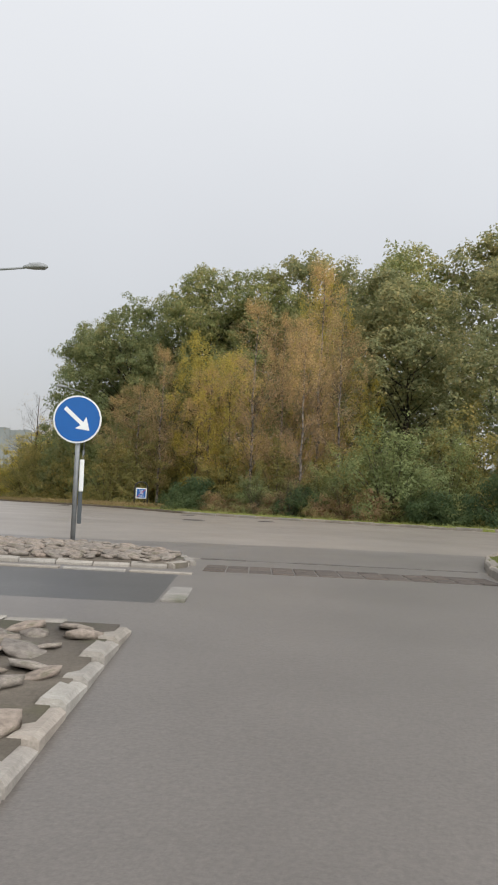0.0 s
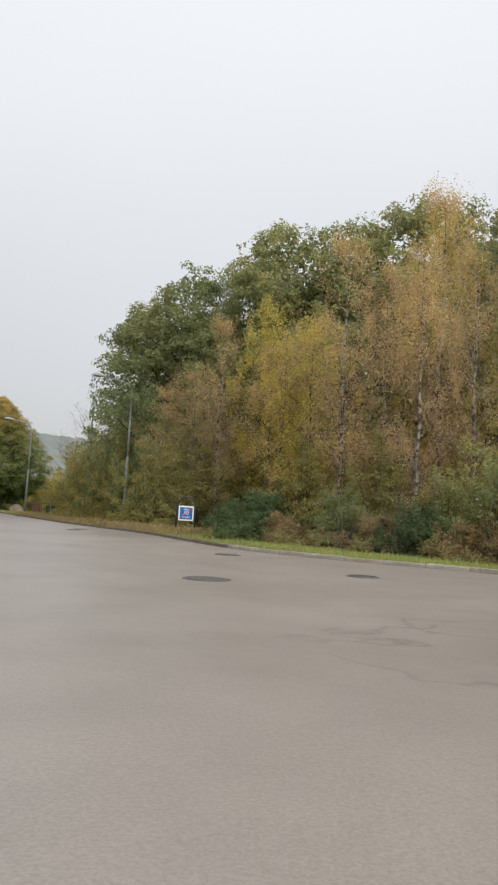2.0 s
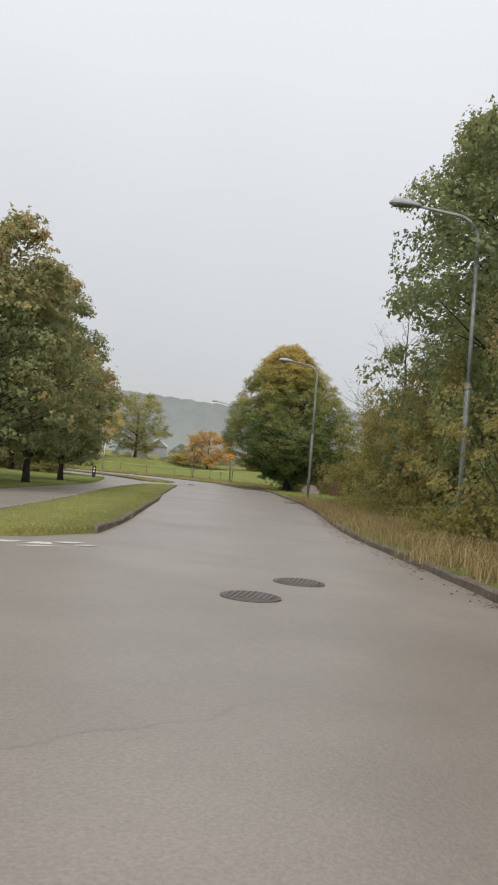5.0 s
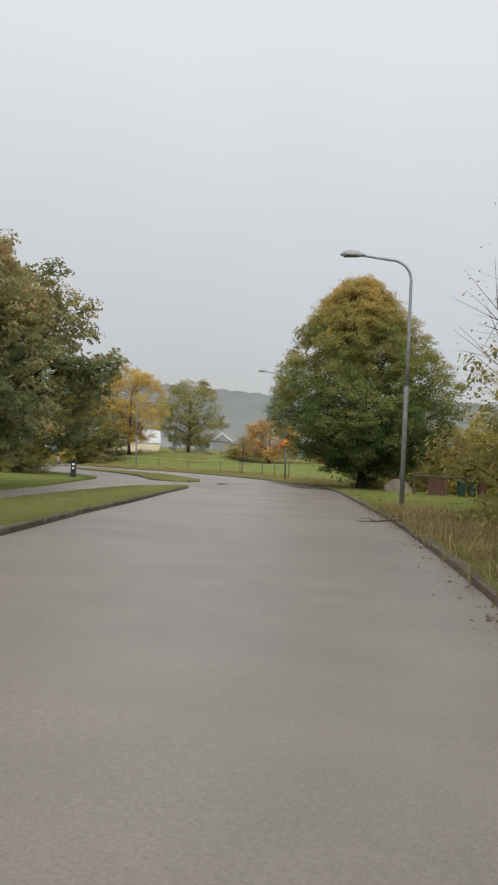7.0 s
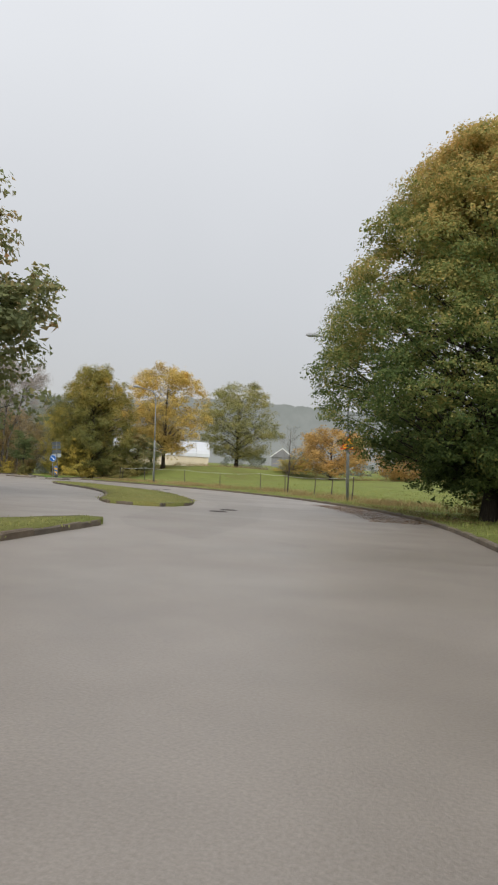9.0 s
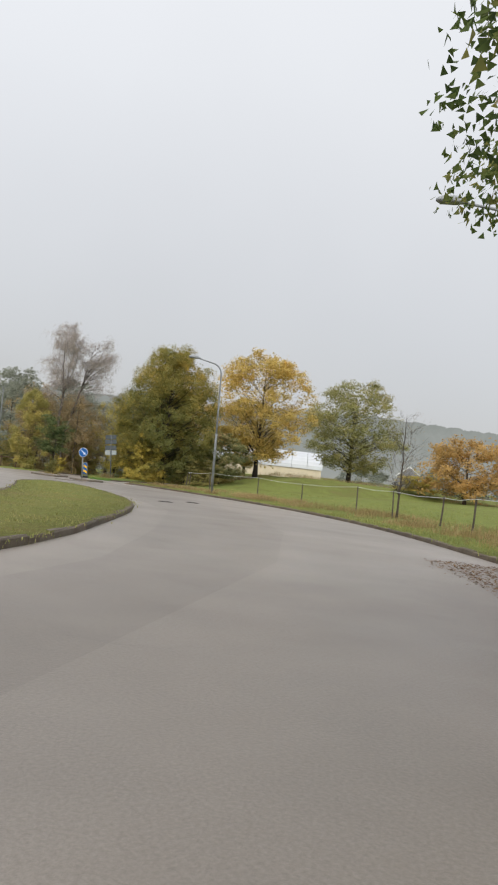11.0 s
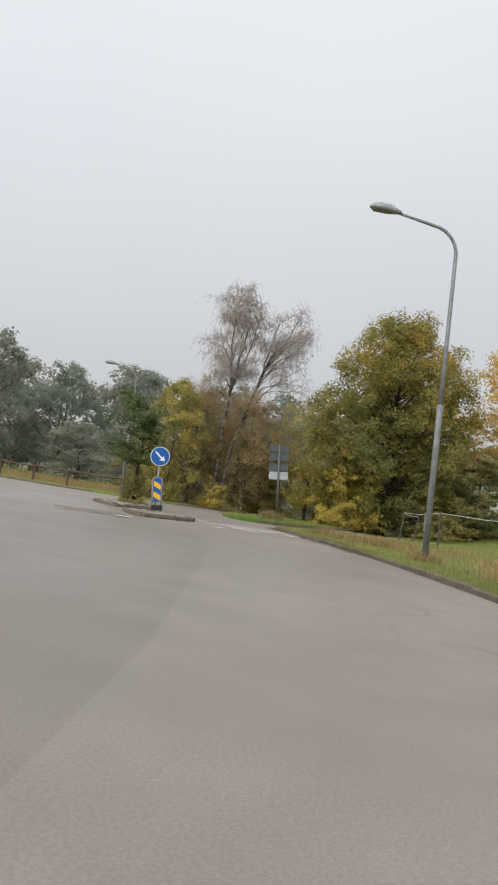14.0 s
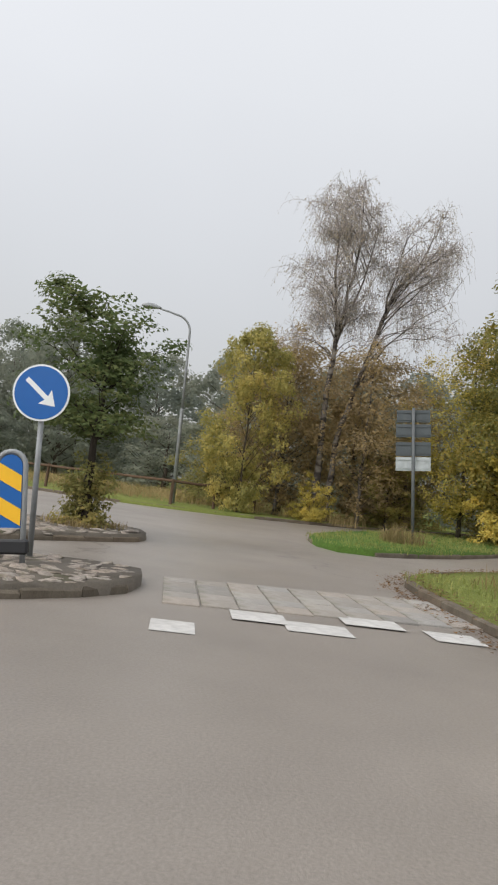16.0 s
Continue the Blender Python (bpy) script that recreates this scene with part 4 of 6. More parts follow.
for kind, x, y, h, r, v in (
    ("sallow", 3.4, 37.3, 2.6, 1.4, 1), ("bramble", -1.6, 40.3, 1.0, 0.9, 1), ("dark_bramble", -2.6, 42.2, 1.8, 1.8, 0), ("dark_bramble", -3.4, 46.4, 1.6, 1.4, 1), ("bramble", 5.4, 33.6, 1.3, 1.3, 1),
    ("dark_bramble", -3.2, 40.2, 1.2, 1.2, 1), ("hazel", -1.2, 44.2, 4.6, 2.2, 1), ("edge_hazel", -6.6, 50.2, 5.2, 2.3, 0), ("edge_hazel", -9.4, 52.6, 4.8, 2.0, 1), ("edge_sallow", -8.6, 55.4, 7.0, 2.3, 1),
    ("edge_hazel", -12.6, 59.6, 5.4, 2.1, 0), ("edge_hazel", -14.6, 62.6, 5.6, 2.2, 1), ("edge_sallow", -15.4, 66.6, 7.0, 2.4, 0),
):
    tree(kind, x, y, h, r, None, None, v)
for kind, x, y, h, r, v in (
    ("edge_hazel", -17.6, 66.6, 5.4, 2.0, 0), ("edge_hazel", -18.6, 70.2, 5.2, 2.1, 1), ("edge_hazel", -20.5, 72.8, 6.2, 2.7, 0), ("edge_hazel", -21.8, 77.4, 4.6, 2.2, 1), ("edge_hazel", -22.4, 82.6, 5.4, 2.3, 0),
    ("bare_tree", -20.6, 75.4, 10.6, 3.3, 1), ("hazel", 1.6, 40.2, 4.0, 1.9, 0), ("hazel", 4.6, 38.4, 4.2, 2.0, 1), ("sallow", -10.6, 57.2, 6.4, 2.2, 0), ("hazel", -7.4, 57.5, 6.5, 2.4, 1),
    ("hazel", 10.5, 38.2, 6.2, 2.6, 0), ("sallow", 14.5, 37.2, 6.4, 2.8, 1),
):
    tree(kind, x, y, h, r, None, None, v)
# trees round the big maple and the yard behind it
tree("maple", -37.75, 95.3, 12.3, 5.8, 0)
for kind, x, y, h, r, v in (
    ("hazel", -35.6, 95.4, 2.2, 1.5, 0), ("hazel", -38.4, 97.2, 2.3, 1.6, 1), ("gold_birch", -26.2, 92.8, 7.6, 3.4, 0), ("gold_hazel", -29.6, 97.2, 6.0, 3.0, 1), ("gold_hazel", -33.8, 100.2, 5.4, 2.9, 0), ("gold_hazel", -31.6, 96.8, 4.8, 2.6, 0),
    ("gold_hazel", -22.8, 86.2, 7.4, 3.2, 1), ("gold_hazel", -19.6, 83.8, 7.6, 3.2, 0), ("gold_birch", -20.2, 78.6, 8.6, 2.6, 1), ("gold_hazel", -27.2, 96.4, 6.6, 3.2, 0), ("yellow_green_tree", -24.4, 89.4, 5.0, 2.3, 0), ("hazel", -37.5, 104.5, 4.2, 2.6, 1),
):
    tree(kind, x, y, h, r, None, None, v)
# the row on the inner side of the bend
for x, y, h, r, v in ((-28.1, 55.7, 9.8, 3.4, 0), (-32.5, 61.5, 10.0, 3.3, 1), (-38.0, 69.2, 8.7, 3.1, 0), (-53.6, 83.8, 12.6, 5.2, 1), (-36, 57.5, 10.5, 4, 1), (-43.5, 66, 10, 4, 0),
                      (-57.5, 83.2, 14.6, 4.6, 0), (-62.5, 86.0, 11, 4.2, 1)):
    tree("street_oak", x, y, h, r, None, None, v)
for x, y, h, r, v in ((-52.6, 82.6, 2.8, 2.0, 0), (-56, 84.6, 3.6, 2.2, 1), (-62, 87.2, 3.6, 2.4, 0)):
    tree("hazel", x, y, h, r, None, None, v)
# meadow trees
tree("gold_tree", -106.7, 145, 14.6, 6.2, 40)
tree("gold_tree", -113.4, 148.8, 10.2, 3.9, 140, None, 1, "smaller yellow-leaved tree behind the golden one")
tree("pale_oak", -111.2, 164.7, 14.2, 7.0, 10)
tree("bare_tree", -61.4, 115.2, 4.8, 1.3, 200)
tree("orange_tree", -92.2, 163.6, 7.8, 5.6, 0)
tree("orange_tree", -82.6, 168, 7.0, 4.6, 120, None, 1)
tree("gold_hazel", -97.5, 162, 2.4, 3.0, 30, None, 0, "low yellow-leaved bush in the meadow")
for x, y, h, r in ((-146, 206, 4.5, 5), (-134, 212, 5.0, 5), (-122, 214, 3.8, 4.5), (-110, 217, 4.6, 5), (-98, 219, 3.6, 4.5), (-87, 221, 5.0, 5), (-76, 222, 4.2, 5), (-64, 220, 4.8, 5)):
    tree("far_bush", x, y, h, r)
# far side of the last junction
for kind, x, y, h, r, v in (
    ("turning_oak", -105.2, 131.8, 13.8, 5.6, 0), ("gold_birch", -107.2, 127.6, 8.2, 2.4, 0), ("street_oak", -110, 134, 11, 4.6, 0), ("street_oak", -101.5, 136, 5.2, 3.2, 1), ("yellow_green_tree", -107.8, 118.8, 7.4, 1.95, 0),
    ("gold_hazel", -107.4, 121.6, 2.0, 0.9, 1), ("thicket_birch", -108.8, 123.9, 7.6, 2.6, 0), ("thicket_birch", -110.4, 120.8, 7.2, 2.6, 1), ("yellow_green_tree", -109.6, 125.4, 3.2, 1.6, 0), ("thicket_birch", -111.6, 121.2, 8.4, 3.0, 0),
):
    tree(kind, x, y, h, r, None, None, v)
for kind, x, y, h, r, v in (
    ("thicket_birch", -112.4, 124.6, 8.0, 3.0, 1), ("thicket_birch", -110.4, 126.4, 6.6, 2.6, 0), ("hazel", -113.6, 118.8, 4.6, 2.4, 1), ("hazel", -108.2, 130.2, 3.6, 2.2, 0), ("gold_hazel", -104.2, 128.9, 4.8, 2.2, 1),
    ("hazel", -116, 128, 5.6, 3, 1), ("gold_tree", -112.5, 139.5, 11.0, 4.2, 1), ("hazel", -104.6, 137.8, 3.0, 2.4, 0), ("street_oak", -119, 141, 10, 4.5, 1), ("hazel", -100.5, 133.2, 2.8, 2.4, 1),
):
    tree(kind, x, y, h, r, None, None, v)
# far wood: its mist is only the grey in the leaf colour
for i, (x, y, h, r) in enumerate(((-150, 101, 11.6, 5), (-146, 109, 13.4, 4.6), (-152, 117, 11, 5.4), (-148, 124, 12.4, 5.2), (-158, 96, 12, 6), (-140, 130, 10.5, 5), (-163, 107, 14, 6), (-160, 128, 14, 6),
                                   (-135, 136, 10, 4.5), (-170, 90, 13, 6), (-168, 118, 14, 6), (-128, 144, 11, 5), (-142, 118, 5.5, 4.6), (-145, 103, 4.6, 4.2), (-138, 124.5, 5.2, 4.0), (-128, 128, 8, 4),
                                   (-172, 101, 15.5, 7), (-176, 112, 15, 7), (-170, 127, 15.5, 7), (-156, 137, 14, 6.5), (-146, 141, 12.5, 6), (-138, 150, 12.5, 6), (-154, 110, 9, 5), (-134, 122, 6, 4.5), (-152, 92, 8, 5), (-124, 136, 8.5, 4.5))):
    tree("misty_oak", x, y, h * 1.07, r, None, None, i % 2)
tree("island_tree", -91.6, 113.65, 4.2, 1.35, 0, 0.1)
tree("shoots", -91.6, 113.65, 1.3, 0.55, 50, 0.1)


def weeping_birch(x, y):
    """Two leaning stems that fork, each under a broad dome of steep limbs and a haze of thin drooping twigs."""
    rng = np.random.default_rng(12)
    root = thing("birch_tree", x, y, land(x, y) - 0.05, 0, "tall twin-stemmed birch with thin hanging twigs, half bare", "birch")
    bm, fine = bmesh.new(), bmesh.new()
    leaves = []

    def arch(p, q, lift, n):
        return [p.lerp(q, i / n) + Vector((0, 0, lift * math.sin(math.pi * (i / n) ** 0.8))) for i in range(n + 1)]

    def on(path, k):
        f = min(len(path) - 1.001, k * (len(path) - 1))
        return path[int(f)].lerp(path[int(f) + 1], f - int(f))

    def brush(q, way, count, bare):
        for _ in range(count):
            d = (way * rng.uniform(0.0, 0.5) + Vector(rng.normal(0, 0.6, 3))).normalized() * rng.uniform(0.2, 0.5)
            m = q + d
            w = m + Vector((d.x * 0.5, d.y * 0.5, -rng.uniform(0.15, 0.65)))
            tube(fine, [q, m, w], [0.0055, 0.0045, 0.003], 3, False)
            for _ in range(1 if rng.random() < bare else 4):
                leaves.append(m.lerp(w, rng.random()) + Vector(rng.normal(0, 0.05, 3)))

    # stems: points along them, thickness at the foot, limbs, the dome's middle and its half widths
    left, right = (Vector((0.0, -0.2, 11.1)), Vector((2.1, 2.25, 3.4))), (Vector((0.2, 3.2, 11.0)), Vector((1.8, 1.8, 2.6)))
    for points, thick, limbs, (mid, half) in (
        (((0, -0.3, -0.1), (0, -0.25, 4), (0.05, -0.2, 8), (0.1, -0.6, 10.2), (-0.1, -0.5, 13.4)), 0.17, 30, left),
        (((0.05, -0.2, 7.6), (0.1, 0.15, 9.6), (0.2, 0.35, 11.6), (0.1, 0.25, 13.9)), 0.085, 26, left),
        (((0.05, -0.2, 7.2), (-0.2, 0.4, 9.0), (-0.2, 0.9, 10.8), (-0.1, 1.2, 12.8)), 0.07, 14, left),
        (((0.1, 0.2, -0.1), (0.1, 0.35, 3.2), (0.1, 0.8, 5.6), (0.15, 2.0, 9.6), (0.2, 3.0, 11.2), (0.1, 3.6, 12.9)), 0.15, 26, right),
        (((0.13, 1.6, 8.4), (0.3, 1.9, 10.2), (0.4, 2.3, 12.7)), 0.07, 9, right),
    ):
        path = [Vector(points[0])]
        for p, q in zip(points, points[1:]):
            p, q = Vector(p), Vector(q)
            path += [p.lerp(q, k) + Vector((rng.normal(0, 0.04), rng.normal(0, 0.04), 0)) for k in (0.33, 0.67, 1.0)]
        n = len(path) - 1
        tube(bm, path, [thick * (1.3 if i == 0 and thick > 0.1 else 1) * (1 - 0.93 * i / n) for i in range(n + 1)], 8)
        for j in range(limbs):
            b = Vector(rng.normal(0, 1, 3)).normalized()
            end = mid + Vector((b.x * half.x, b.y * half.y, b.z * half.z)) * rng.uniform(0.6, 0.97)
            low = thick > 0.1 and j % 7 == 0
            if low:
                end = Vector((end.x, end.y + math.copysign(0.5, end.y - mid.y), rng.uniform(6.6, 8.6)))
            slope = 0.35 if low else rng.uniform(0.55, 1.2)
            start = min((p for p in (on(path, i / 60) for i in range(60)) if p.z > 5.4), key=lambda p: abs(end.z - p.z - slope * math.hypot(end.x - p.x, end.y - p.y)))
            away = math.hypot(end.x - start.x, end.y - start.y)
            limb = arch(start, end, 0.2 * away, 6)
            limb = [limb[0]] + [p + Vector(rng.normal(0, 0.05, 3)) for p in limb[1:-1]] + [limb[-1]]
            reach = (end - start).length
            r0 = 0.007 + 0.0065 * reach
            tube(bm, limb, [r0 * (1 - 0.82 * u / 6) for u in range(7)], 5, False)
            way = Vector((end.x - start.x, end.y - start.y, 0.3 * away)).normalized()
            russet = mid is right[0] and end.y > 3.4 and end.z > 11.6
            brush(end, way, 5, 0.2 if russet else 0.7)
            for _ in range(10):
                q0 = on(limb, rng.uniform(0.3, 1.0))
                sub_end = q0 + (way * 0.5 + Vector(rng.normal(0, 0.6, 3)) + Vector((0, 0, 0.1))).normalized() * (reach * rng.uniform(0.1, 0.22) + 0.3)
                sub = arch(q0, sub_end, 0.1, 3)
                tube(fine, sub, [0.011, 0.009, 0.007, 0.005], 3, False)
                for q in sub[1:]:
                    brush(q, way, 2, 0.25 if russet else 0.75)
    part("trunk", bm, BIRCH_BARK_OLD, root, "", True)
    part("branchwork", fine, TWIG, root, "thin brown hanging branchwork")
    me = leaf_mesh("crown", np.array(leaves), np.tile([0, 0, 0.2], (len(leaves), 1)), 0.034, rng, 1.0)
    mesh_part("crown", me, L_WEEP, root)


weeping_birch(-109.2, 122.4)

# ---- street lamps ----
def street_lamp(x, y, aim, height=8.0, arm=2.1, z=None, lean=(0.0, 0.0)):
    """A stepped galvanised pole with a bent arm and a flat luminaire. aim: the direction of the arm, in degrees."""
    root = thing("street_lamp", x, y, land(x, y) if z is None else z, aim, "galvanised steel street lamp with bent arm and grey luminaire", "street lamp", "street lamps along the road")
    bm = bmesh.new()
    tube(bm, [(0, 0, -0.1), (0, 0, 3.6), (0, 0, 3.72)], [0.078, 0.074, 0.056], 14)
    part("lower_pole", bm, STEEL, root, "", True)
    bm = bmesh.new()
    bend, r = height - 0.75, 0.65
    path = [(0, 0, 3.65), (0, 0, 5.2), (0, 0, bend)]
    path += [(r - r * math.cos(a), 0, bend + r * math.sin(a)) for a in (radians(d) for d in range(12, 85, 12))]
    path += [(arm * 0.72, 0, height - 0.02), (arm, 0, height + 0.05)]
    tube(bm, path, [0.055, 0.052, 0.046] + [0.042] * 7 + [0.036, 0.034][: len(path) - 10] , 12)
    part("upper_pole", bm, STEEL, root, "", True)
    bm = bmesh.new()
    tube(bm, [(0, 0, 3.56), (0, 0, 3.70)], [0.09, 0.09], 14)
    part("collar", bm, STEEL, root)
    bm = bmesh.new()
    box(bm, (0.079, 0, 0.9), (0.012, 0.09, 0.38), None, 0.004)
    part("hatch", bm, STEEL, root)
    bm = bmesh.new()
    n = 12
    rings = []
    for i, (d, w, hh) in enumerate(((-0.05, 0.05, 0.055), (0.08, 0.09, 0.10), (0.26, 0.15, 0.15), (0.48, 0.165, 0.155), (0.64, 0.13, 0.11), (0.73, 0.05, 0.045))):
        rings.append([bm.verts.new((arm + d, w * math.cos(2 * math.pi * k / n), height + 0.06 + d * 0.05 + hh * max(-0.25, math.sin(2 * math.pi * k / n)))) for k in range(n)])
    for a, b in zip(rings, rings[1:]):
        for k in range(n):
            bm.faces.new((a[k], a[(k + 1) % n], b[(k + 1) % n], b[k]))
    bm.faces.new(rings[0][::-1])
    bm.faces.new(rings[-1])
    head = part("luminaire", bm, LAMP_GREY, root, "", True)
    for d in (0.16, 0.24, 0.32, 0.40, 0.48):
        bm = bmesh.new()
        box(bm, (arm + d, 0, height + 0.185 + d * 0.06), (0.012, 0.13, 0.05), None, 0.003)
        part("rib", bm, LAMP_GREY, head)
    bm = bmesh.new()
    box(bm, (arm + 0.40, 0, height + 0.048), (0.46, 0.22, 0.035), None, 0.012)
    part("lens", bm, LENS, head)
    tilt = Vector((0, 0, 1)).rotation_difference(Vector((*lean, 1))).to_matrix().to_4x4()
    place = root.matrix_basis.translation.copy()
    root.matrix_basis = Matrix.Translation(place) @ tilt @ Matrix.Translation(-place) @ root.matrix_basis
    return root


street_lamp(-11.7, 55.9, 208, 7.95, 1.5)
street_lamp(-26.4, 76.9, 203, 7.75, 1.5)
street_lamp(-50.0, 105.7, 226, 8.3, 1.5, None, (-0.028, -0.028))
street_lamp(-78.2, 117.9, 258, 8.1, 1.5, None, (-0.017, -0.03))
street_lamp(-108.7, 116.4, 268, 7.5, 1.25, None, (-0.006, -0.03))
street_lamp(-9.2, 25.2, 0, 7.55)

# ---- road signs ----
def bracket(parent, z, r=0.035, y=0.0):
    bm = bmesh.new()
    box(bm, (0, y, z), (0.11, 0.07, 0.035), None, 0.006)
    part("clamp", bm, STEEL, parent)


def keep_right(x, y, z, turn, centre, lean=0.0, strip=False):
    """A round blue plate with a white arrow on a steel post; it faces its own -y."""
    root = thing("traffic_sign", x, y, z, turn, "round blue sign with white slanting arrow on steel post", "traffic sign", "blue arrow signs")
    bm = bmesh.new()
    tube(bm, [(0, 0.06, -0.1), (0.01, 0.06, centre + 0.25)], [0.03, 0.03], 12)
    part("post", bm, STEEL, root, "", True)
    bm = bmesh.new()
    plate(bm, ring_points(0.30, 48, centre), -0.002, 0.016)
    disc = part("sign_plate", bm, WHITE, root, "white-rimmed round plate")
    bm = bmesh.new()
    plate(bm, ring_points(0.28, 48, centre), -0.006, -0.0025)
    part("blue_face", bm, BLUE, disc)
    bm = bmesh.new()
    c, s = math.cos(radians(-42)), math.sin(radians(-42))
    arrow = [(-0.21, -0.025), (0.08, -0.025), (0.06, -0.10), (0.21, 0.0), (0.06, 0.10), (0.08, 0.025), (-0.21, 0.025)]
    plate(bm, [(c * px - s * pz, centre + s * px + c * pz) for px, pz in arrow], -0.010, -0.0065)
    part("arrow", bm, WHITE, disc)
    bm = bmesh.new()
    plate(bm, ring_points(0.296, 48, centre), 0.0165, 0.019)
    part("backing", bm, SIGN_BACK, disc)
    bracket(root, centre + 0.16, y=0.06)
    bracket(root, centre - 0.16, y=0.06)
    if strip:
        bm = bmesh.new()
        box(bm, (0.075, 0.05, 0.82), (0.055, 0.03, 0.40), None, 0.008)
        part("reflector_strip", bm, WHITE, root, "narrow white reflector strip")
        bm = bmesh.new()
        box(bm, (0.07, 0.05, 0.42), (0.05, 0.03, 0.40), None, 0.008)
        part("strip_foot", bm, SIGN_BACK, root)
    root.matrix_basis = root.matrix_basis @ pose(0, 0, 0, 0, lean, 0)
    return root


def stripes(x0, x1, z0, z1, n, slope):
    """Slanting bands clipped to an upright rectangle."""
    out = []
    step = (z1 - z0) / n
    for i in range(-2, n + 2):
        a = z0 + i * step
        poly = [(x0, a + slope), (x1, a), (x1, a + step * 0.5), (x0, a + step * 0.5 + slope)]
        zs = [(px, min(z1, max(z0, pz))) for px, pz in poly]
        if max(p[1] for p in zs) - min(p[1] for p in zs) > 0.03 and abs((zs[2][1] - zs[1][1]) + (zs[3][1] - zs[0][1])) > 0.02:
            out.append(zs)
    return out


def marker_board(x, y, z, turn):
    root = thing("marker_board", x, y, z, turn, "yellow and blue striped marker board in a bent steel hoop", "traffic marker")
    bm = bmesh.new()
    w, top = 0.135, 1.07
    path = [(-w, 0.02, -0.1), (-w, 0.02, 0.5), (-w, 0.02, top - w)] + [(-w * math.cos(a), 0.02, top - w + w * math.sin(a)) for a in (radians(d) for d in range(20, 180, 20))] + [(w, 0.02, top - w), (w, 0.02, 0.5), (w, 0.02, -0.1)]
    tube(bm, path, [0.027] * len(path), 10)
    part("hoop", bm, STEEL, root, "", True)
    bm = bmesh.new()
    outline = [(-0.112, 0.34), (0.112, 0.34), (0.112, 0.93)] + [(0.112 * math.cos(a), 0.93 + 0.11 * math.sin(a)) for a in (radians(d) for d in range(20, 180, 20))] + [(-0.112, 0.93)]
    plate(bm, outline, 0.0, 0.02)
    board = part("board", bm, BLUE, root)
    for s in stripes(-0.108, 0.108, 0.36, 1.0, 2, 0.12):
        bm = bmesh.new()
        plate(bm, s, -0.006, -0.001)
        part("stripe", bm, YELLOW, board, "yellow reflective stripe")
    bm = bmesh.new()
    box(bm, (0.02, 0.02, 0.16), (0.34, 0.10, 0.14), None, 0.02)
    part("foot_block", bm, BLACK, root, "black rubber block")
    root.matrix_basis = root.matrix_basis @ pose(0, 0, 0, 0, -6, 0)
    return root


def clipped(poly, k):
    """The outline with its corners cut a little."""
    out = []
    for a, b, c in zip(poly[-1:] + poly[:-1], poly, poly[1:] + poly[:1]):
        out += [tuple(b[i] + (a[i] - b[i]) * k for i in (0, 1)), tuple(b[i] * (1 - k * 0.55) + (a[i] + c[i]) * k * 0.275 for i in (0, 1)), tuple(b[i] + (c[i] - b[i]) * k for i in (0, 1))]
    return out


def warning_triangle(x, y, z, turn):
    root = thing("warning_sign", x, y, z, turn, "amber warning triangle with red border clamped to lamp pole", "traffic sign")
    s = 0.46
    tri = lambda k: [(-s * k, -0.265 * k), (s * k, -0.265 * k), (0, 0.53 * k)]
    bm = bmesh.new()
    plate(bm, clipped(tri(1.0), 0.07), 0.0, 0.02)
    base = part("sign_plate", bm, RED, root, "red border")
    bm = bmesh.new()
    plate(bm, clipped(tri(0.76), 0.05), -0.004, -0.001)
    part("amber_face", bm, ORANGE, base)
    bm = bmesh.new()
    hump = [(-0.235, -0.125), (0.235, -0.125), (0.235, -0.085), (0.14, -0.05)] + [(0.13 * math.cos(a), -0.05 + 0.055 * math.sin(a)) for a in (radians(d) for d in range(0, 181, 20))] + [(-0.14, -0.05), (-0.235, -0.085)]
    plate(bm, hump, -0.008, -0.0045)
    part("hump_symbol", bm, BLACK, base)
    for h in (-0.15, 0.2):
        bm = bmesh.new()
        box(bm, (0, 0.045, h), (0.16, 0.07, 0.03), None, 0.004)
        part("clamp", bm, STEEL, root)
    return root


def lettering(text, size, x, z, parent, mat, y=-0.02):
    cu = bpy.data.curves.new("text", "FONT")
    cu.body, cu.size, cu.extrude, cu.align_x, cu.align_y = text, size, 0.001, "CENTER", "CENTER"
    tmp = new("writing", cu)
    me = bpy.data.meshes.new_from_object(tmp.evaluated_get(bpy.context.evaluated_depsgraph_get()))
    bpy.data.objects.remove(tmp)
    me.transform(pose(x, y, z, 90, 0, 0))
    me.materials.clear()
    return mesh_part("writing", me, mat, parent)


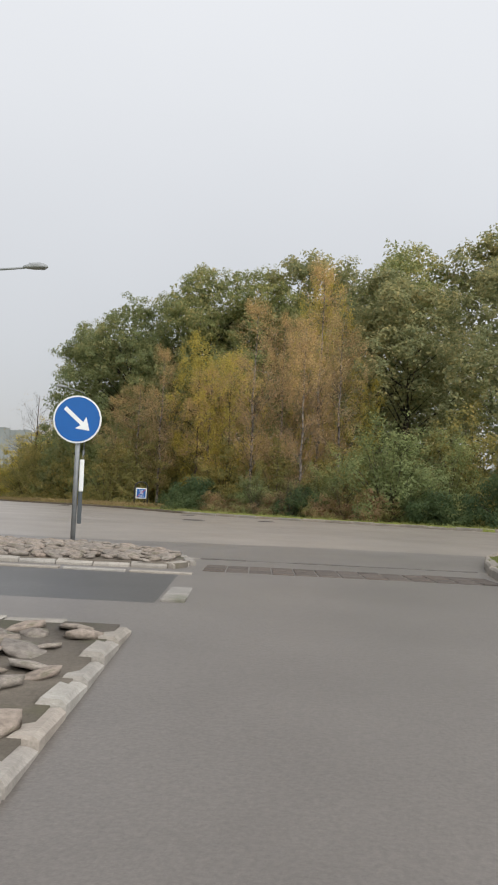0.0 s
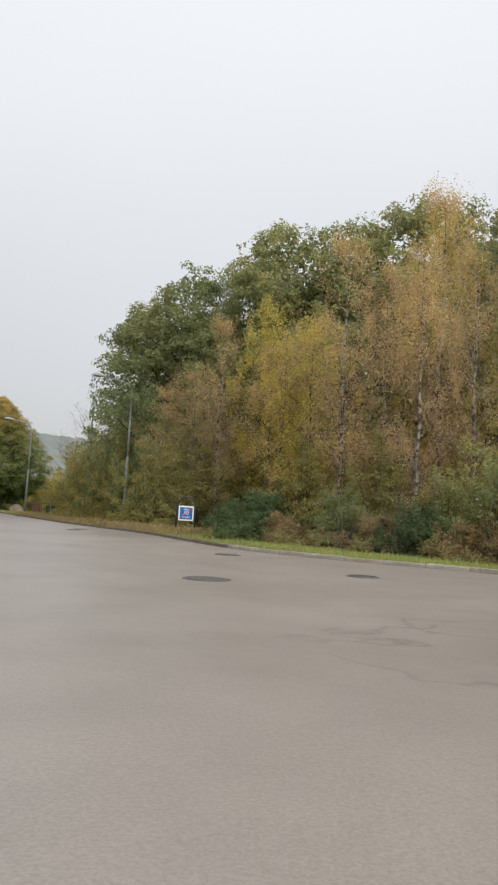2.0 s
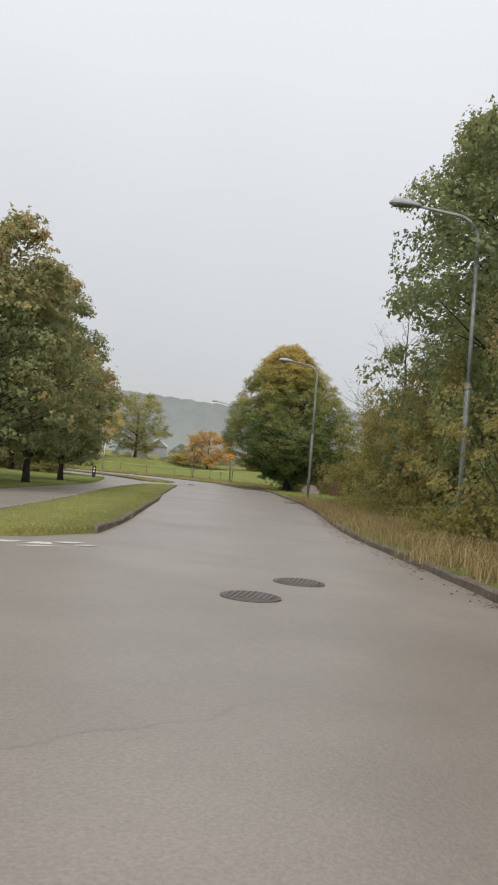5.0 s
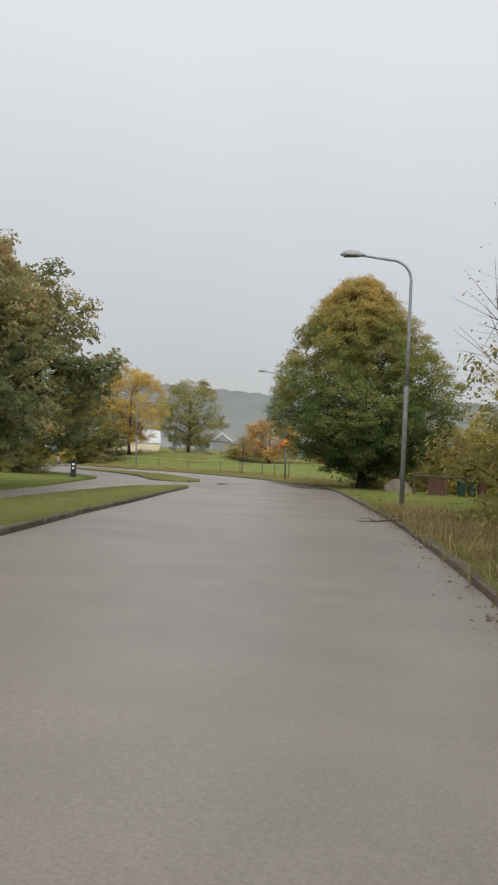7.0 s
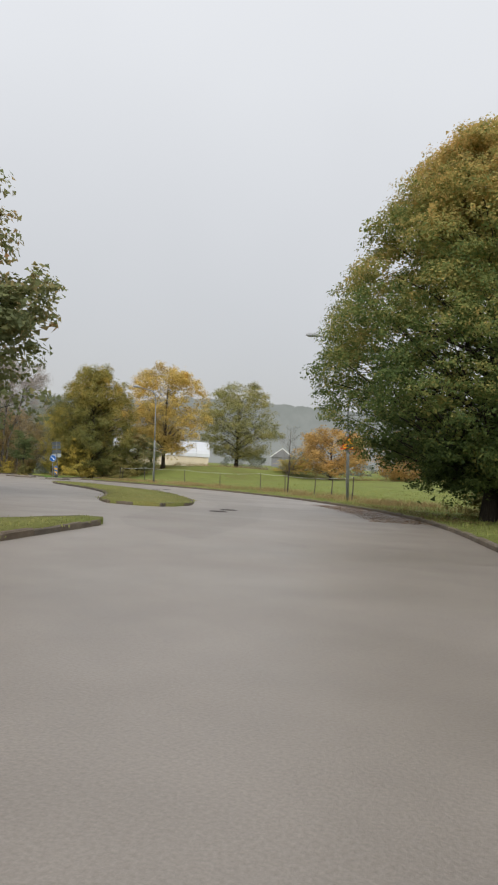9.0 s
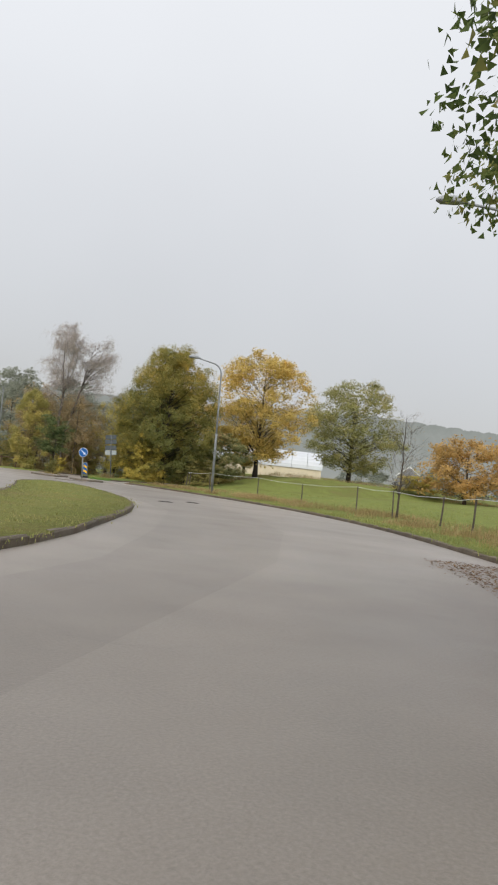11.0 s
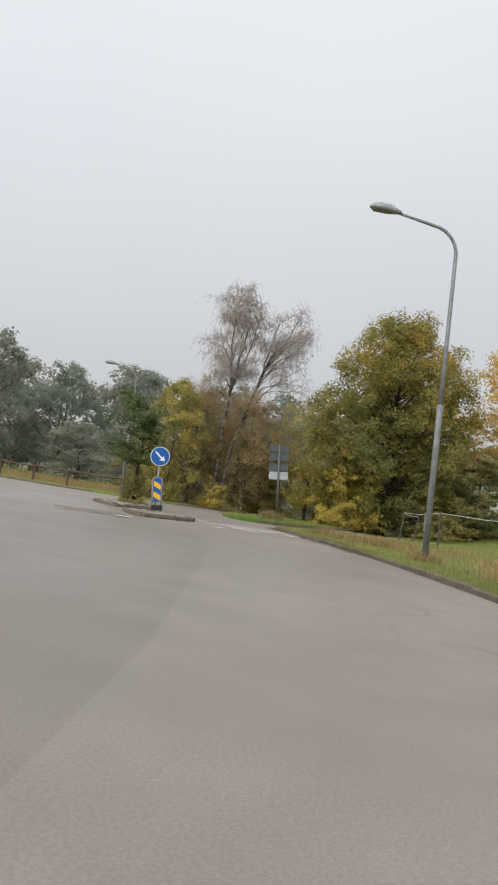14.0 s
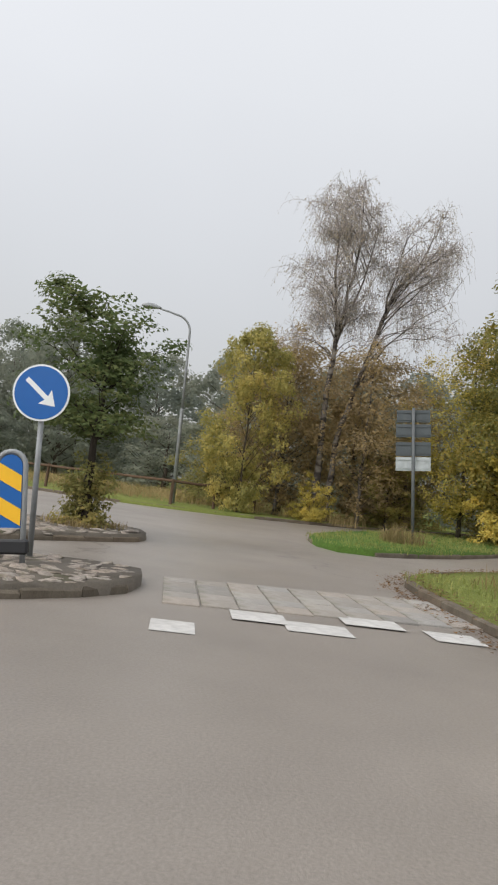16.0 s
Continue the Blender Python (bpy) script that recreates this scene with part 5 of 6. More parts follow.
def speed_sign(x, y, z, turn):
    """A blue advisory board in a black arched frame on two legs."""
    root = thing("speed_sign", x, y, z, turn, "blue crossed-out advisory speed sign in black arched frame", "traffic sign")
    bm = bmesh.new()
    w, top = 0.36, 1.42
    path = [(-w - 0.03, 0, -0.15), (-w, 0, 0.6), (-w, 0, top - w)] + [(-w * math.cos(a), 0, top - w + w * 0.95 * math.sin(a)) for a in (radians(d) for d in range(15, 180, 15))] + [(w, 0, top - w), (w, 0, 0.6), (w + 0.03, 0, -0.15)]
    tube(bm, path, [0.034] * len(path), 10)
    part("hoop_frame", bm, BLACK, root, "black bent tube", True)
    bm = bmesh.new()
    box(bm, (0, 0, 0.76), (0.60, 0.04, 0.59), None, 0.006)
    panel = part("panel", bm, WHITE, root, "white-bordered panel")
    bm = bmesh.new()
    box(bm, (0, -0.023, 0.76), (0.50, 0.006, 0.48), None, 0.002)
    part("blue_face", bm, BLUE, panel)
    lettering("max", 0.125, 0, 0.925, panel, WHITE, -0.028)
    lettering("30", 0.225, 0, 0.77, panel, WHITE, -0.028)
    lettering("km/tim", 0.115, 0, 0.61, panel, WHITE, -0.028)
    bm = bmesh.new()
    box(bm, (0, 0, 0), (0.69, 0.004, 0.026), pose(0, -0.034, 0.76, 0, -43, 0))
    part("red_bar", bm, RED, panel)
    return root


def direction_boards(x, y, z, turn):
    root = thing("direction_sign", x, y, z, turn, "stacked direction boards seen from their grey backs", "traffic sign")
    bm = bmesh.new()
    root.matrix_basis = root.matrix_basis @ pose(0, 0, 0, 0, -6, 0)
    tube(bm, [(0, -0.09, -0.1), (0, -0.09, 3.72)], [0.045, 0.045], 12)
    part("post", bm, SIGN_POST, root, "", True)
    for zc, w, h, mat in ((3.50, 0.90, 0.34, SIGN_BACK), (3.10, 0.94, 0.36, SIGN_BACK), (2.60, 0.94, 0.38, SIGN_BACK), (2.19, 0.94, 0.38, SIGN_BACK_PALE)):
        bm = bmesh.new()
        box(bm, (0, -0.02, zc), (w, 0.03, h), None, 0.006)
        b = part("board", bm, mat, root)
        bm = bmesh.new()
        box(bm, (0, -0.042, zc + h * 0.3), (w * 0.96, 0.02, 0.03))
        box(bm, (0, -0.042, zc - h * 0.3), (w * 0.96, 0.02, 0.03))
        part("stiffener", bm, mat, b)
    return root


keep_right(-1.67, 10.55, 0.31, 3, 1.52, -1, True)
keep_right(-86.28, 113.28, 0.10, 81, 1.72, -3.5)
marker_board(-85.6, 113.16, 0.10, 81)
warning_triangle(-49.93, 105.50, 3.0, 42)
speed_sign(-5.9, 45.0, land(-5.9, 45.0), 14)
direction_boards(-98.25, 122.2, 0.12, 70)

# ---- fences ----
def wire_fence():
    line = [(-44.5, 107.5), (-50.6, 107.0), (-57.2, 112.6), (-65.6, 117.2), (-72, 119.6), (-78, 121.4), (-84.5, 122.4), (-90, 124.2), (-95, 128)]
    pts = resampled(line[1:], 4.6)
    root = thing("fence", 0, 0, 0, 0, "thin dark post fence with white tape along the meadow", "fence")
    rnd = random.Random(5)
    me = bpy.data.meshes.new("post")
    bm = bmesh.new()
    tube(bm, [(0, 0, -0.2), (0.01, 0, 0.6), (0, 0.01, 1.18), (0, 0.01, 1.2)], [0.034, 0.032, 0.031, 0.02], 8)
    bm.to_mesh(me)
    bm.free()
    me.materials.append(POST_WOOD)
    tops = []
    for x, y in pts:
        p = mesh_part("post", me, None, root)
        m = pose(x, y, land(x, y), rnd.uniform(-4, 4), rnd.uniform(-4, 4), rnd.uniform(0, 90)) @ Matrix.Diagonal((1, 1, rnd.uniform(0.9, 1.05), 1))
        p.matrix_basis = m
        tops.append(m @ Vector((0, -0.04, 1.16)))
    for level_drop in (0.0,):
        bm = bmesh.new()
        for a, b in zip(tops, tops[1:]):
            mid = a.lerp(b, 0.5) - Vector((0, 0, 0.06))
            tube(bm, [a - Vector((0, 0, level_drop)), mid - Vector((0, 0, level_drop)), b - Vector((0, 0, level_drop))], [0.012] * 3, 4)
        part("tape", bm, TAPE, root)


def rail_fence():
    line = [(-108.6, 119.6), (-107.2, 116.2), (-108.6, 113.2), (-114, 107.8), (-126, 100), (-150, 89)]
    pts = resampled(line, 2.3)
    root = thing("fence", 0, 0, 0, 0, "low brown wooden post and rail fence along the rough grass", "fence")
    rnd = random.Random(6)
    bm = bmesh.new()
    box(bm, (0, 0, 0.42), (0.10, 0.10, 1.04), None, 0.012)
    me = bpy.data.meshes.new("post")
    bm.to_mesh(me)
    bm.free()
    me.materials.append(RAIL_WOOD)
    tops = []
    for x, y in pts:
        p = mesh_part("post", me, None, root)
        p.matrix_basis = pose(x, y, land(x, y), rnd.uniform(-2, 2), rnd.uniform(-2, 2), rnd.uniform(0, 40))
        tops.append(Vector((x, y, land(x, y) + 0.86 + rnd.uniform(-0.03, 0.03))))
    for a, b in zip(tops, tops[1:]):
        bm = bmesh.new()
        tube(bm, [a, a.lerp(b, 0.5) - Vector((0, 0, 0.02)), b], [0.055, 0.052, 0.05], 7)
        part("rail", bm, RAIL_WOOD, root)


wire_fence()
rail_fence()

# ---- buildings far off ----
def tunnel_hall():
    root = thing("sports_hall", -153.4, 187.2, land(-153.4, 187.2) - 0.1, 48, "low hall with white arched roof and beige walls", "building")
    L, W, wall, rise = 19.5, 13.0, 2.5, 3.2
    arc = [(-W / 2 * math.cos(a), wall + rise * math.sin(a)) for a in (radians(d) for d in range(0, 181, 12))]
    bm = bmesh.new()
    for s in (-1, 1):
        box(bm, (0, s * W / 2, wall / 2 - 1), (L, 0.3, wall + 2))
    part("side_wall", bm, BEIGE, root)
    for s in (-1, 1):
        bm = bmesh.new()
        a = [bm.verts.new((s * L / 2, y, z)) for y, z in [(-W / 2, -2)] + arc + [(W / 2, -2)]]
        b = [bm.verts.new((s * (L / 2 - 0.25), y, z)) for y, z in [(-W / 2, -2)] + arc + [(W / 2, -2)]]
        bm.faces.new(a)
        bm.faces.new(b[::-1])
        for i in range(len(a)):
            bm.faces.new((a[i], a[(i + 1) % len(a)], b[(i + 1) % len(a)], b[i]))
        part("end_wall", bm, BEIGE, root)
    n = 7
    for i in range(n):
        bm = bmesh.new()
        x0, x1 = -L / 2 - 0.2 + i * (L + 0.4) / n + 0.03, -L / 2 - 0.2 + (i + 1) * (L + 0.4) / n - 0.03
        rows = [[bm.verts.new((x, y * k, wall + (z - wall) * k + 0.02)) for y, z in arc] for k, x in ((1.05, x0), (1.05, x1), (1.01, x1), (1.01, x0))]
        for a, b in zip(rows, rows[1:] + rows[:1]):
            for m in range(len(arc) - 1):
                bm.faces.new((a[m], b[m], b[m + 1], a[m + 1]))
        bmesh.ops.recalc_face_normals(bm, faces=bm.faces)
        part("roof_panel", bm, ROOF_WHITE, root)



def cottage(x, y, z, turn, w, d, h, label):
    root = thing("house", x, y, z, turn, label, "house")
    bm = bmesh.new()
    box(bm, (0, 0, h / 2 - 1), (w, d, h + 2))
    # haze of the distance is put into the wall's colour as grey
    part("wall", bm, TILE_GREY, root, "wall with distance haze put into its grey")
    for side in (-1, 1):
        for lean in (-1, 1):
            bm = bmesh.new()
            tube(bm, [(side * (w / 2 + 0.46), lean * (d / 2 + 0.45), h - 0.03), (side * (w / 2 + 0.46), 0, h + d * 0.42 + 0.05)], [0.16, 0.16], 4)
            part("bargeboard", bm, HOUSE_WHITE, root, "white bargeboard")
    bm = bmesh.new()
    e = 0.4
    v = [bm.verts.new(p) for p in ((-w / 2 - e, -d / 2 - e, h), (w / 2 + e, -d / 2 - e, h), (w / 2 + e, d / 2 + e, h), (-w / 2 - e, d / 2 + e, h), (-w / 2 - e, 0, h + d * 0.42), (w / 2 + e, 0, h + d * 0.42))]
    for f in ((0, 1, 5, 4), (2, 3, 4, 5), (0, 4, 3), (1, 2, 5), (0, 3, 2, 1)):
        bm.faces.new([v[i] for i in f])
    part("roof", bm, TILE_GREY, root)
    for k in (-0.25, 0.25):
        bm = bmesh.new()
        box(bm, (w * k, -d / 2 - 0.03, h * 0.55), (1.0, 0.08, 1.1))
        part("window", bm, IRON, root)


tunnel_hall()
cottage(-197, 282.6, land(-197, 282.6), -52, 8.0, 7.0, 3.2, "small grey house with white gable boards across the meadow")

# ---- loose things ----
def boulder(x, y, w, d, h, turn):
    rng = np.random.default_rng(3)
    bm = bmesh.new()
    bmesh.ops.create_icosphere(bm, subdivisions=4, radius=1.0)
    for v in bm.verts:
        n = 1 + 0.22 * noise.noise(v.co * 1.3) + 0.07 * noise.noise(v.co * 4)
        v.co = Vector((v.co.x * w / 2, v.co.y * d / 2, max(-0.25, v.co.z) * h)) * n
    ob = part("boulder", bm, BOULDER, None, "", True)
    ob.matrix_basis = pose(x, y, land(x, y) - 0.05, 0, 0, turn)
    tagged(ob, "large brownish granite boulder lying on the grass", "boulder")


boulder(-34.2, 92.9, 1.75, 1.2, 0.72, -20)


def bollard(x, y):
    root = thing("bollard", x, y, land(x, y), 45, "grey post box with small white labels beside the side road", "post")
    bm = bmesh.new()
    box(bm, (0, 0, 0.36), (0.26, 0.22, 0.9), None, 0.03)
    part("body", bm, BLACK, root)
    bm = bmesh.new()
    box(bm, (0, 0, 0.84), (0.31, 0.27, 0.08), None, 0.03)
    part("cap", bm, BLACK, root)
    for z in (0.66, 0.46):
        bm = bmesh.new()
        box(bm, (0, -0.113, z), (0.11, 0.01, 0.09))
        part("label_plate", bm, WHITE, root)


bollard(-46.6, 81.4)


def bin_store(x, y, turn):
    root = thing("bin_store", x, y, land(x, y) - 0.02, turn, "low brown board screen with rail round dustbins", "fence")
    for i in range(5):
        bm = bmesh.new()
        box(bm, (-1.4 + i * 0.24, 0.45, 0.6), (0.21, 0.035, 1.2), None, 0.004)
        part("plank", bm, BIN_BROWN, root)
    root.scale = (0.66, 0.66, 0.72)
    for xx in (-2.7, -1.55, -0.2, 2.6):
        bm = bmesh.new()
        box(bm, (xx, 0.5, 0.65), (0.1, 0.1, 1.4), None, 0.01)
        part("post", bm, RAIL_WOOD, root)
    bm = bmesh.new()
    tube(bm, [(-2.8, 0.5, 1.33), (0, 0.5, 1.30), (2.7, 0.5, 1.34)], [0.06] * 3, 8)
    part("rail", bm, POST_WOOD, root)
    for xx, mat, words in ((0.75, BIN_GREEN, "dark green wheeled dustbin"), (1.55, BIN_GREEN, "dark green wheeled dustbin"), (2.3, BIN_BROWN, "brown wheeled dustbin")):
        b = thing("dustbin", 0, 0, 0, 0, words + " by the board screen", "dustbin", "dustbins")
        b.matrix_basis = root.matrix_basis @ pose(xx, 0.0, 0)
        bm = bmesh.new()
        r = bmesh.ops.create_cube(bm, size=1.0, matrix=Matrix.Translation((0, 0, 0.55)) @ Matrix.Diagonal((0.56, 0.6, 0.95, 1)))
        for v in r["verts"]:
            if v.co.z < 0.5:
                v.co.x *= 0.84
                v.co.y *= 0.84
        bmesh.ops.bevel(bm, geom=bm.edges[:], offset=0.03, segments=2, affect="EDGES")
        part("body", bm, mat, b)
        bm = bmesh.new()
        box(bm, (0, -0.02, 1.06), (0.6, 0.66, 0.07), None, 0.02)
        part("lid", bm, mat, b)


bin_store(-30.9, 91.9, 38)


def manhole(x, y, r=0.27):
    root = thing("manhole_cover", x, y, level(x, y), 20, "dark cast-iron cover set in the asphalt", "manhole cover", "manhole covers")
    bm = bmesh.new()
    bmesh.ops.create_cone(bm, cap_ends=True, segments=32, radius1=r, radius2=r, depth=0.02)
    part("frame_ring", bm, IRON, root)
    bm = bmesh.new()
    bmesh.ops.create_cone(bm, cap_ends=True, segments=32, radius1=r * 0.86, radius2=r * 0.85, depth=0.012, matrix=Matrix.Translation((0, 0, 0.012)))
    lid = part("lid", bm, IRON, root)
    for i in range(-4, 5):
        half = math.sqrt(max(0, (r * 0.8) ** 2 - (i * r * 0.18) ** 2))
        bm = bmesh.new()
        box(bm, (i * r * 0.18, 0, 0.02), (r * 0.07, half * 2, 0.008))
        part("rib", bm, IRON, lid)


for x, y, r in ((-1.35, 25.45, 0.36), (-2.12, 32.2, 0.31), (0.95, 28.0, 0.29), (-9.7, 42.8, 0.27), (-9.9, 44.1, 0.27), (-42.9, 88.7, 0.27), (-43.6, 89.9, 0.27), (-64.2, 106.5, 0.27), (-62.9, 104.4, 0.27)):
    manhole(x, y, r)

def fallen_branch(x, y, turn):
    bm = bmesh.new()
    tube(bm, [(-0.75, 0, 0.03), (-0.3, 0.05, 0.05), (0.2, 0, 0.12), (0.6, 0.1, 0.10)], [0.010, 0.018, 0.022, 0.012], 6)
    for a, b, c in (((-0.3, 0.05, 0.05), (-0.55, 0.25, 0.10), (-0.8, 0.34, 0.06)), ((0.0, 0.02, 0.09), (0.1, -0.2, 0.2), (0.3, -0.36, 0.22)), ((0.2, 0, 0.12), (0.4, 0.2, 0.24), (0.5, 0.4, 0.2)), ((0.4, 0.05, 0.11), (0.6, -0.1, 0.22), (0.85, -0.14, 0.2))):
        tube(bm, [a, b, c], [0.012, 0.009, 0.004], 5)
    ob = part("fallen_branch", bm, DEBRIS)
    ob.matrix_basis = pose(x, y, level(x, y), 0, 0, turn)
    tagged(ob, "dead brown branch lying across the kerb", "branch")


fallen_branch(-23.75, 70.75, 15)

# ---- grass, litter ----
def tufts(name, spots, blade, count, mat, label, seed, spread=0.12):
    """Upright bent blades in tufts."""
    rng = np.random.default_rng(seed)
    base = np.repeat(np.array(spots), count, axis=0)
    n = len(base)
    base[:, :2] += rng.normal(0, spread, (n, 2))
    h = blade * rng.uniform(0.5, 1.35, n)
    a = rng.uniform(0, 2 * math.pi, n)
    lean = rng.uniform(0.1, 1.1, n)
    out = np.stack([np.cos(a), np.sin(a), np.zeros(n)], 1)
    side = np.stack([-np.sin(a), np.cos(a), np.zeros(n)], 1) * (0.003 + 0.007 * rng.random(n))[:, None]
    up = np.array([0, 0, 1.0])
    mid = base + up * (h * 0.55)[:, None] + out * (h * lean * 0.35)[:, None]
    tip = base + up * (h * (1 - 0.35 * lean))[:, None] + out * (h * lean)[:, None]
    v = np.stack([base - side, base + side, mid + side * 0.8, mid - side * 0.8, tip], 1).reshape(-1, 3)
    me = bpy.data.meshes.new(name)
    faces = []
    for i in range(0, 5 * n, 5):
        faces.append((i, i + 1, i + 2, i + 3))
        faces.append((i + 3, i + 2, i + 4))
    me.from_pydata(v.tolist(), [], faces)
    return tagged(mesh_part(name, me, mat), label, "grass", "", "stuff")


def along(line, lo, hi, per_metre, seed, side=1):
    """Places beside a line, between two distances from it."""
    rnd = random.Random(seed)
    out = []
    for (x1, y1), (x2, y2) in zip(line, line[1:]):
        L = math.hypot(x2 - x1, y2 - y1)
        nx, ny = (y2 - y1) / L * side, -(x2 - x1) / L * side
        for _ in range(int(L * per_metre + rnd.random())):
            k, d = rnd.random(), lo + (hi - lo) * rnd.random() ** 1.2
            x, y = x1 + (x2 - x1) * k + nx * d, y1 + (y2 - y1) * k + ny * d
            out.append((x, y, land(x, y) - 0.03))
    return out


NEAR_EDGE = [p for p in RIGHT if -31 < p[0] < 12]
tall = [p for p in along(NEAR_EDGE, 0.16, 3.2, 20, 1) if noise.noise((p[0] * 0.25, p[1] * 0.25, 0)) > -0.3 and 41 < p[1] < 75]
tufts("dry_grass", tall, 0.31, 36, L_DRYGRASS, "tall dry straw-coloured grass behind the kerb", 1, 0.2)
FIELD_LINE = [p for p in RIGHT if -90 < p[0] < -44]
rough = [p for p in along(FIELD_LINE, 1.4, 4.6, 17, 3) if noise.noise((p[0] * 0.33, p[1] * 0.33, 3)) > 0.02]
tufts("dry_meadow_grass", rough, 0.30, 40, L_DRYGRASS, "rough pale grass along the meadow fence", 2, 0.32)
green = [p for p in along(NEAR_EDGE, 0.1, 2.4, 12, 4) if p[1] < 44 or p[1] > 72 or noise.noise((p[0] * 0.5, p[1] * 0.5, 7)) > 0.0] + along(FIELD_LINE, 4.4, 15.0, 22, 15) + along([p for p in NEAR_EDGE if p[1] > 72], 2.0, 8.0, 16, 14) + along(FIELD_LINE, 0.1, 1.5, 12, 5) + along(FIELD_LINE, 1.5, 5.0, 8, 25) + along([p for p in RIGHT if -46 < p[0] < -28], 0.15, 6, 14, 6)
tufts("verge_grass", green, 0.16, 9, L_GREENGRASS, "short green verge grass along the kerb", 3, 0.16)
far_rough = along([(-104, 122), (-106.8, 116.5), (-109, 111.5), (-115, 106), (-128, 98)], 2.6, 16, 22, 7, 1)
ditch = along([(-112, 138), (-110, 152), (-107, 161), (-97, 165), (-84, 169), (-68, 171), (-54, 171)], -1.5, 2.5, 12, 16)
tufts("ditch_grass", ditch, 0.6, 12, L_DRYGRASS, "tall dull brown growth along the meadow ditch", 9, 0.35)
tufts("rough_grass", far_rough, 0.5, 16, L_DRYGRASS, "tall pale rough grass behind the rail fence", 4, 0.25)


def in_poly(poly, n, seed, lift=0.0):
    rnd = random.Random(seed)
    xs, ys = [p[0] for p in poly], [p[1] for p in poly]
    out = []
    while len(out) < n:
        p = (rnd.uniform(min(xs), max(xs)), rnd.uniform(min(ys), max(ys)))
        if inside(p, poly):
            out.append((*p, land(*p) - 0.02 + lift))
    return out


tufts("median_grass", in_poly(MEDIAN, 1500, 1) + in_poly(MEDIAN_2, 1500, 2), 0.055, 9, L_MEDIAN, "short mown grass on the median strips", 5, 0.14)
tufts("island_grass", in_poly(TURF, 1300, 3, 0.02), 0.12, 9, L_GREENGRASS, "lush grass on the junction's island", 6, 0.14)
tufts("sign_foot_grass", in_poly([(-98.7, 121.6), (-97.9, 121.3), (-97.5, 122.1), (-98.3, 122.5)], 34, 4), 0.55, 14, L_DRYGRASS, "dead grass tuft at the foot of the direction sign", 7, 0.12)
tufts("tree_foot_grass", in_poly([(-92.2, 113.2), (-91.2, 113.0), (-90.9, 113.9), (-91.9, 114.3)], 60, 6), 0.16, 12, L_DRYGRASS, "brown grass round the island tree's foot", 10, 0.12)
tufts("lamp_foot_grass", in_poly([(-78.7, 117.6), (-77.9, 117.5), (-77.8, 118.2), (-78.5, 118.3)], 22, 5), 0.34, 14, L_DRYGRASS, "dry tuft round the lamp's foot", 8, 0.1)


def litter():
    rng = np.random.default_rng(9)
    spots = []
    for p in along(NEAR_EDGE, -0.32, 0.3, 16, 11) + along([p for p in RIGHT if -95 < p[0] < -78], -0.3, 0.22, 70, 12) + along([p for p in RIGHT if -48 < p[0] < -37], -1.7, 1.4, 260, 13):
        z = level(p[0], p[1]) + (0.012 if inside(p[:2], ROAD) else 0.125)
        spots += [(p[0] + rng.normal(0, 0.12), p[1] + rng.normal(0, 0.12), z + rng.uniform(0, 0.015)) for _ in range(3)]
    me = leaf_mesh("fallen_leaves", np.array(spots), np.tile([0, 0, 3.0], (len(spots), 1)), 0.027, rng, 0.5, 0.7)
    tagged(mesh_part("fallen_leaves", me, L_LITTER), "fallen brown leaves along the kerb", "leaves", "", "stuff")


litter()

# ---- painted marks ----
def hump_marks():
    root = thing("road_marking", 0, 0, 0, 0, "worn white blocks painted across the hump", "road marking", "", "structure")
    for i, (x, y, long) in enumerate(((-83.78, 114.62, 0.34), (-84.27, 115.88, 0.56), (-84.46, 117.2, 0.46), (-84.54, 115.42, 0.48), (-84.82, 116.53, 0.56), (-82.0, 111.5, 0.44))):
        bm = bmesh.new()
        box(bm, (0, 0, 0.006 + 0.0025 * i), (0.46, long, 0.003))
        b = part("painted_block", bm, ROAD_PAINT, root)
        b.matrix_basis = pose(x, y, 0, 0, 0, -5)


def worn_paint():
    """Flakes of old white paint where the first median ends."""
    rnd = random.Random(4)
    root = thing("road_marking", -13.6, 43.8, level(-13.6, 43.8), 62, "flaking white paint at the median's end", "road marking", "", "structure")
    for x, y, w, d in ((-0.62, 0.05, 0.34, 0.22), (-0.2, 0.12, 0.42, 0.2), (0.22, 0.0, 0.36, 0.3), (0.62, 0.1, 0.4, 0.2), (0.1, -0.32, 0.5, 0.1), (0.75, -0.2, 0.3, 0.12)):
        bm = bmesh.new()
        ring = [(x + 0.5 * w * math.cos(a) * rnd.uniform(0.6, 1.15), y + 0.5 * d * math.sin(a) * rnd.uniform(0.6, 1.15)) for a in (radians(24 * i) for i in range(15))]
        low = bm.faces.new([bm.verts.new((*p, 0.004)) for p in ring])
        up = bmesh.ops.extrude_face_region(bm, geom=[low])["geom"]
        bmesh.ops.translate(bm, verts=[v for v in up if isinstance(v, bmesh.types.BMVert)], vec=(0, 0, 0.004))
        part("paint_flake", bm, ROAD_PAINT, root)


hump_marks()
worn_paint()

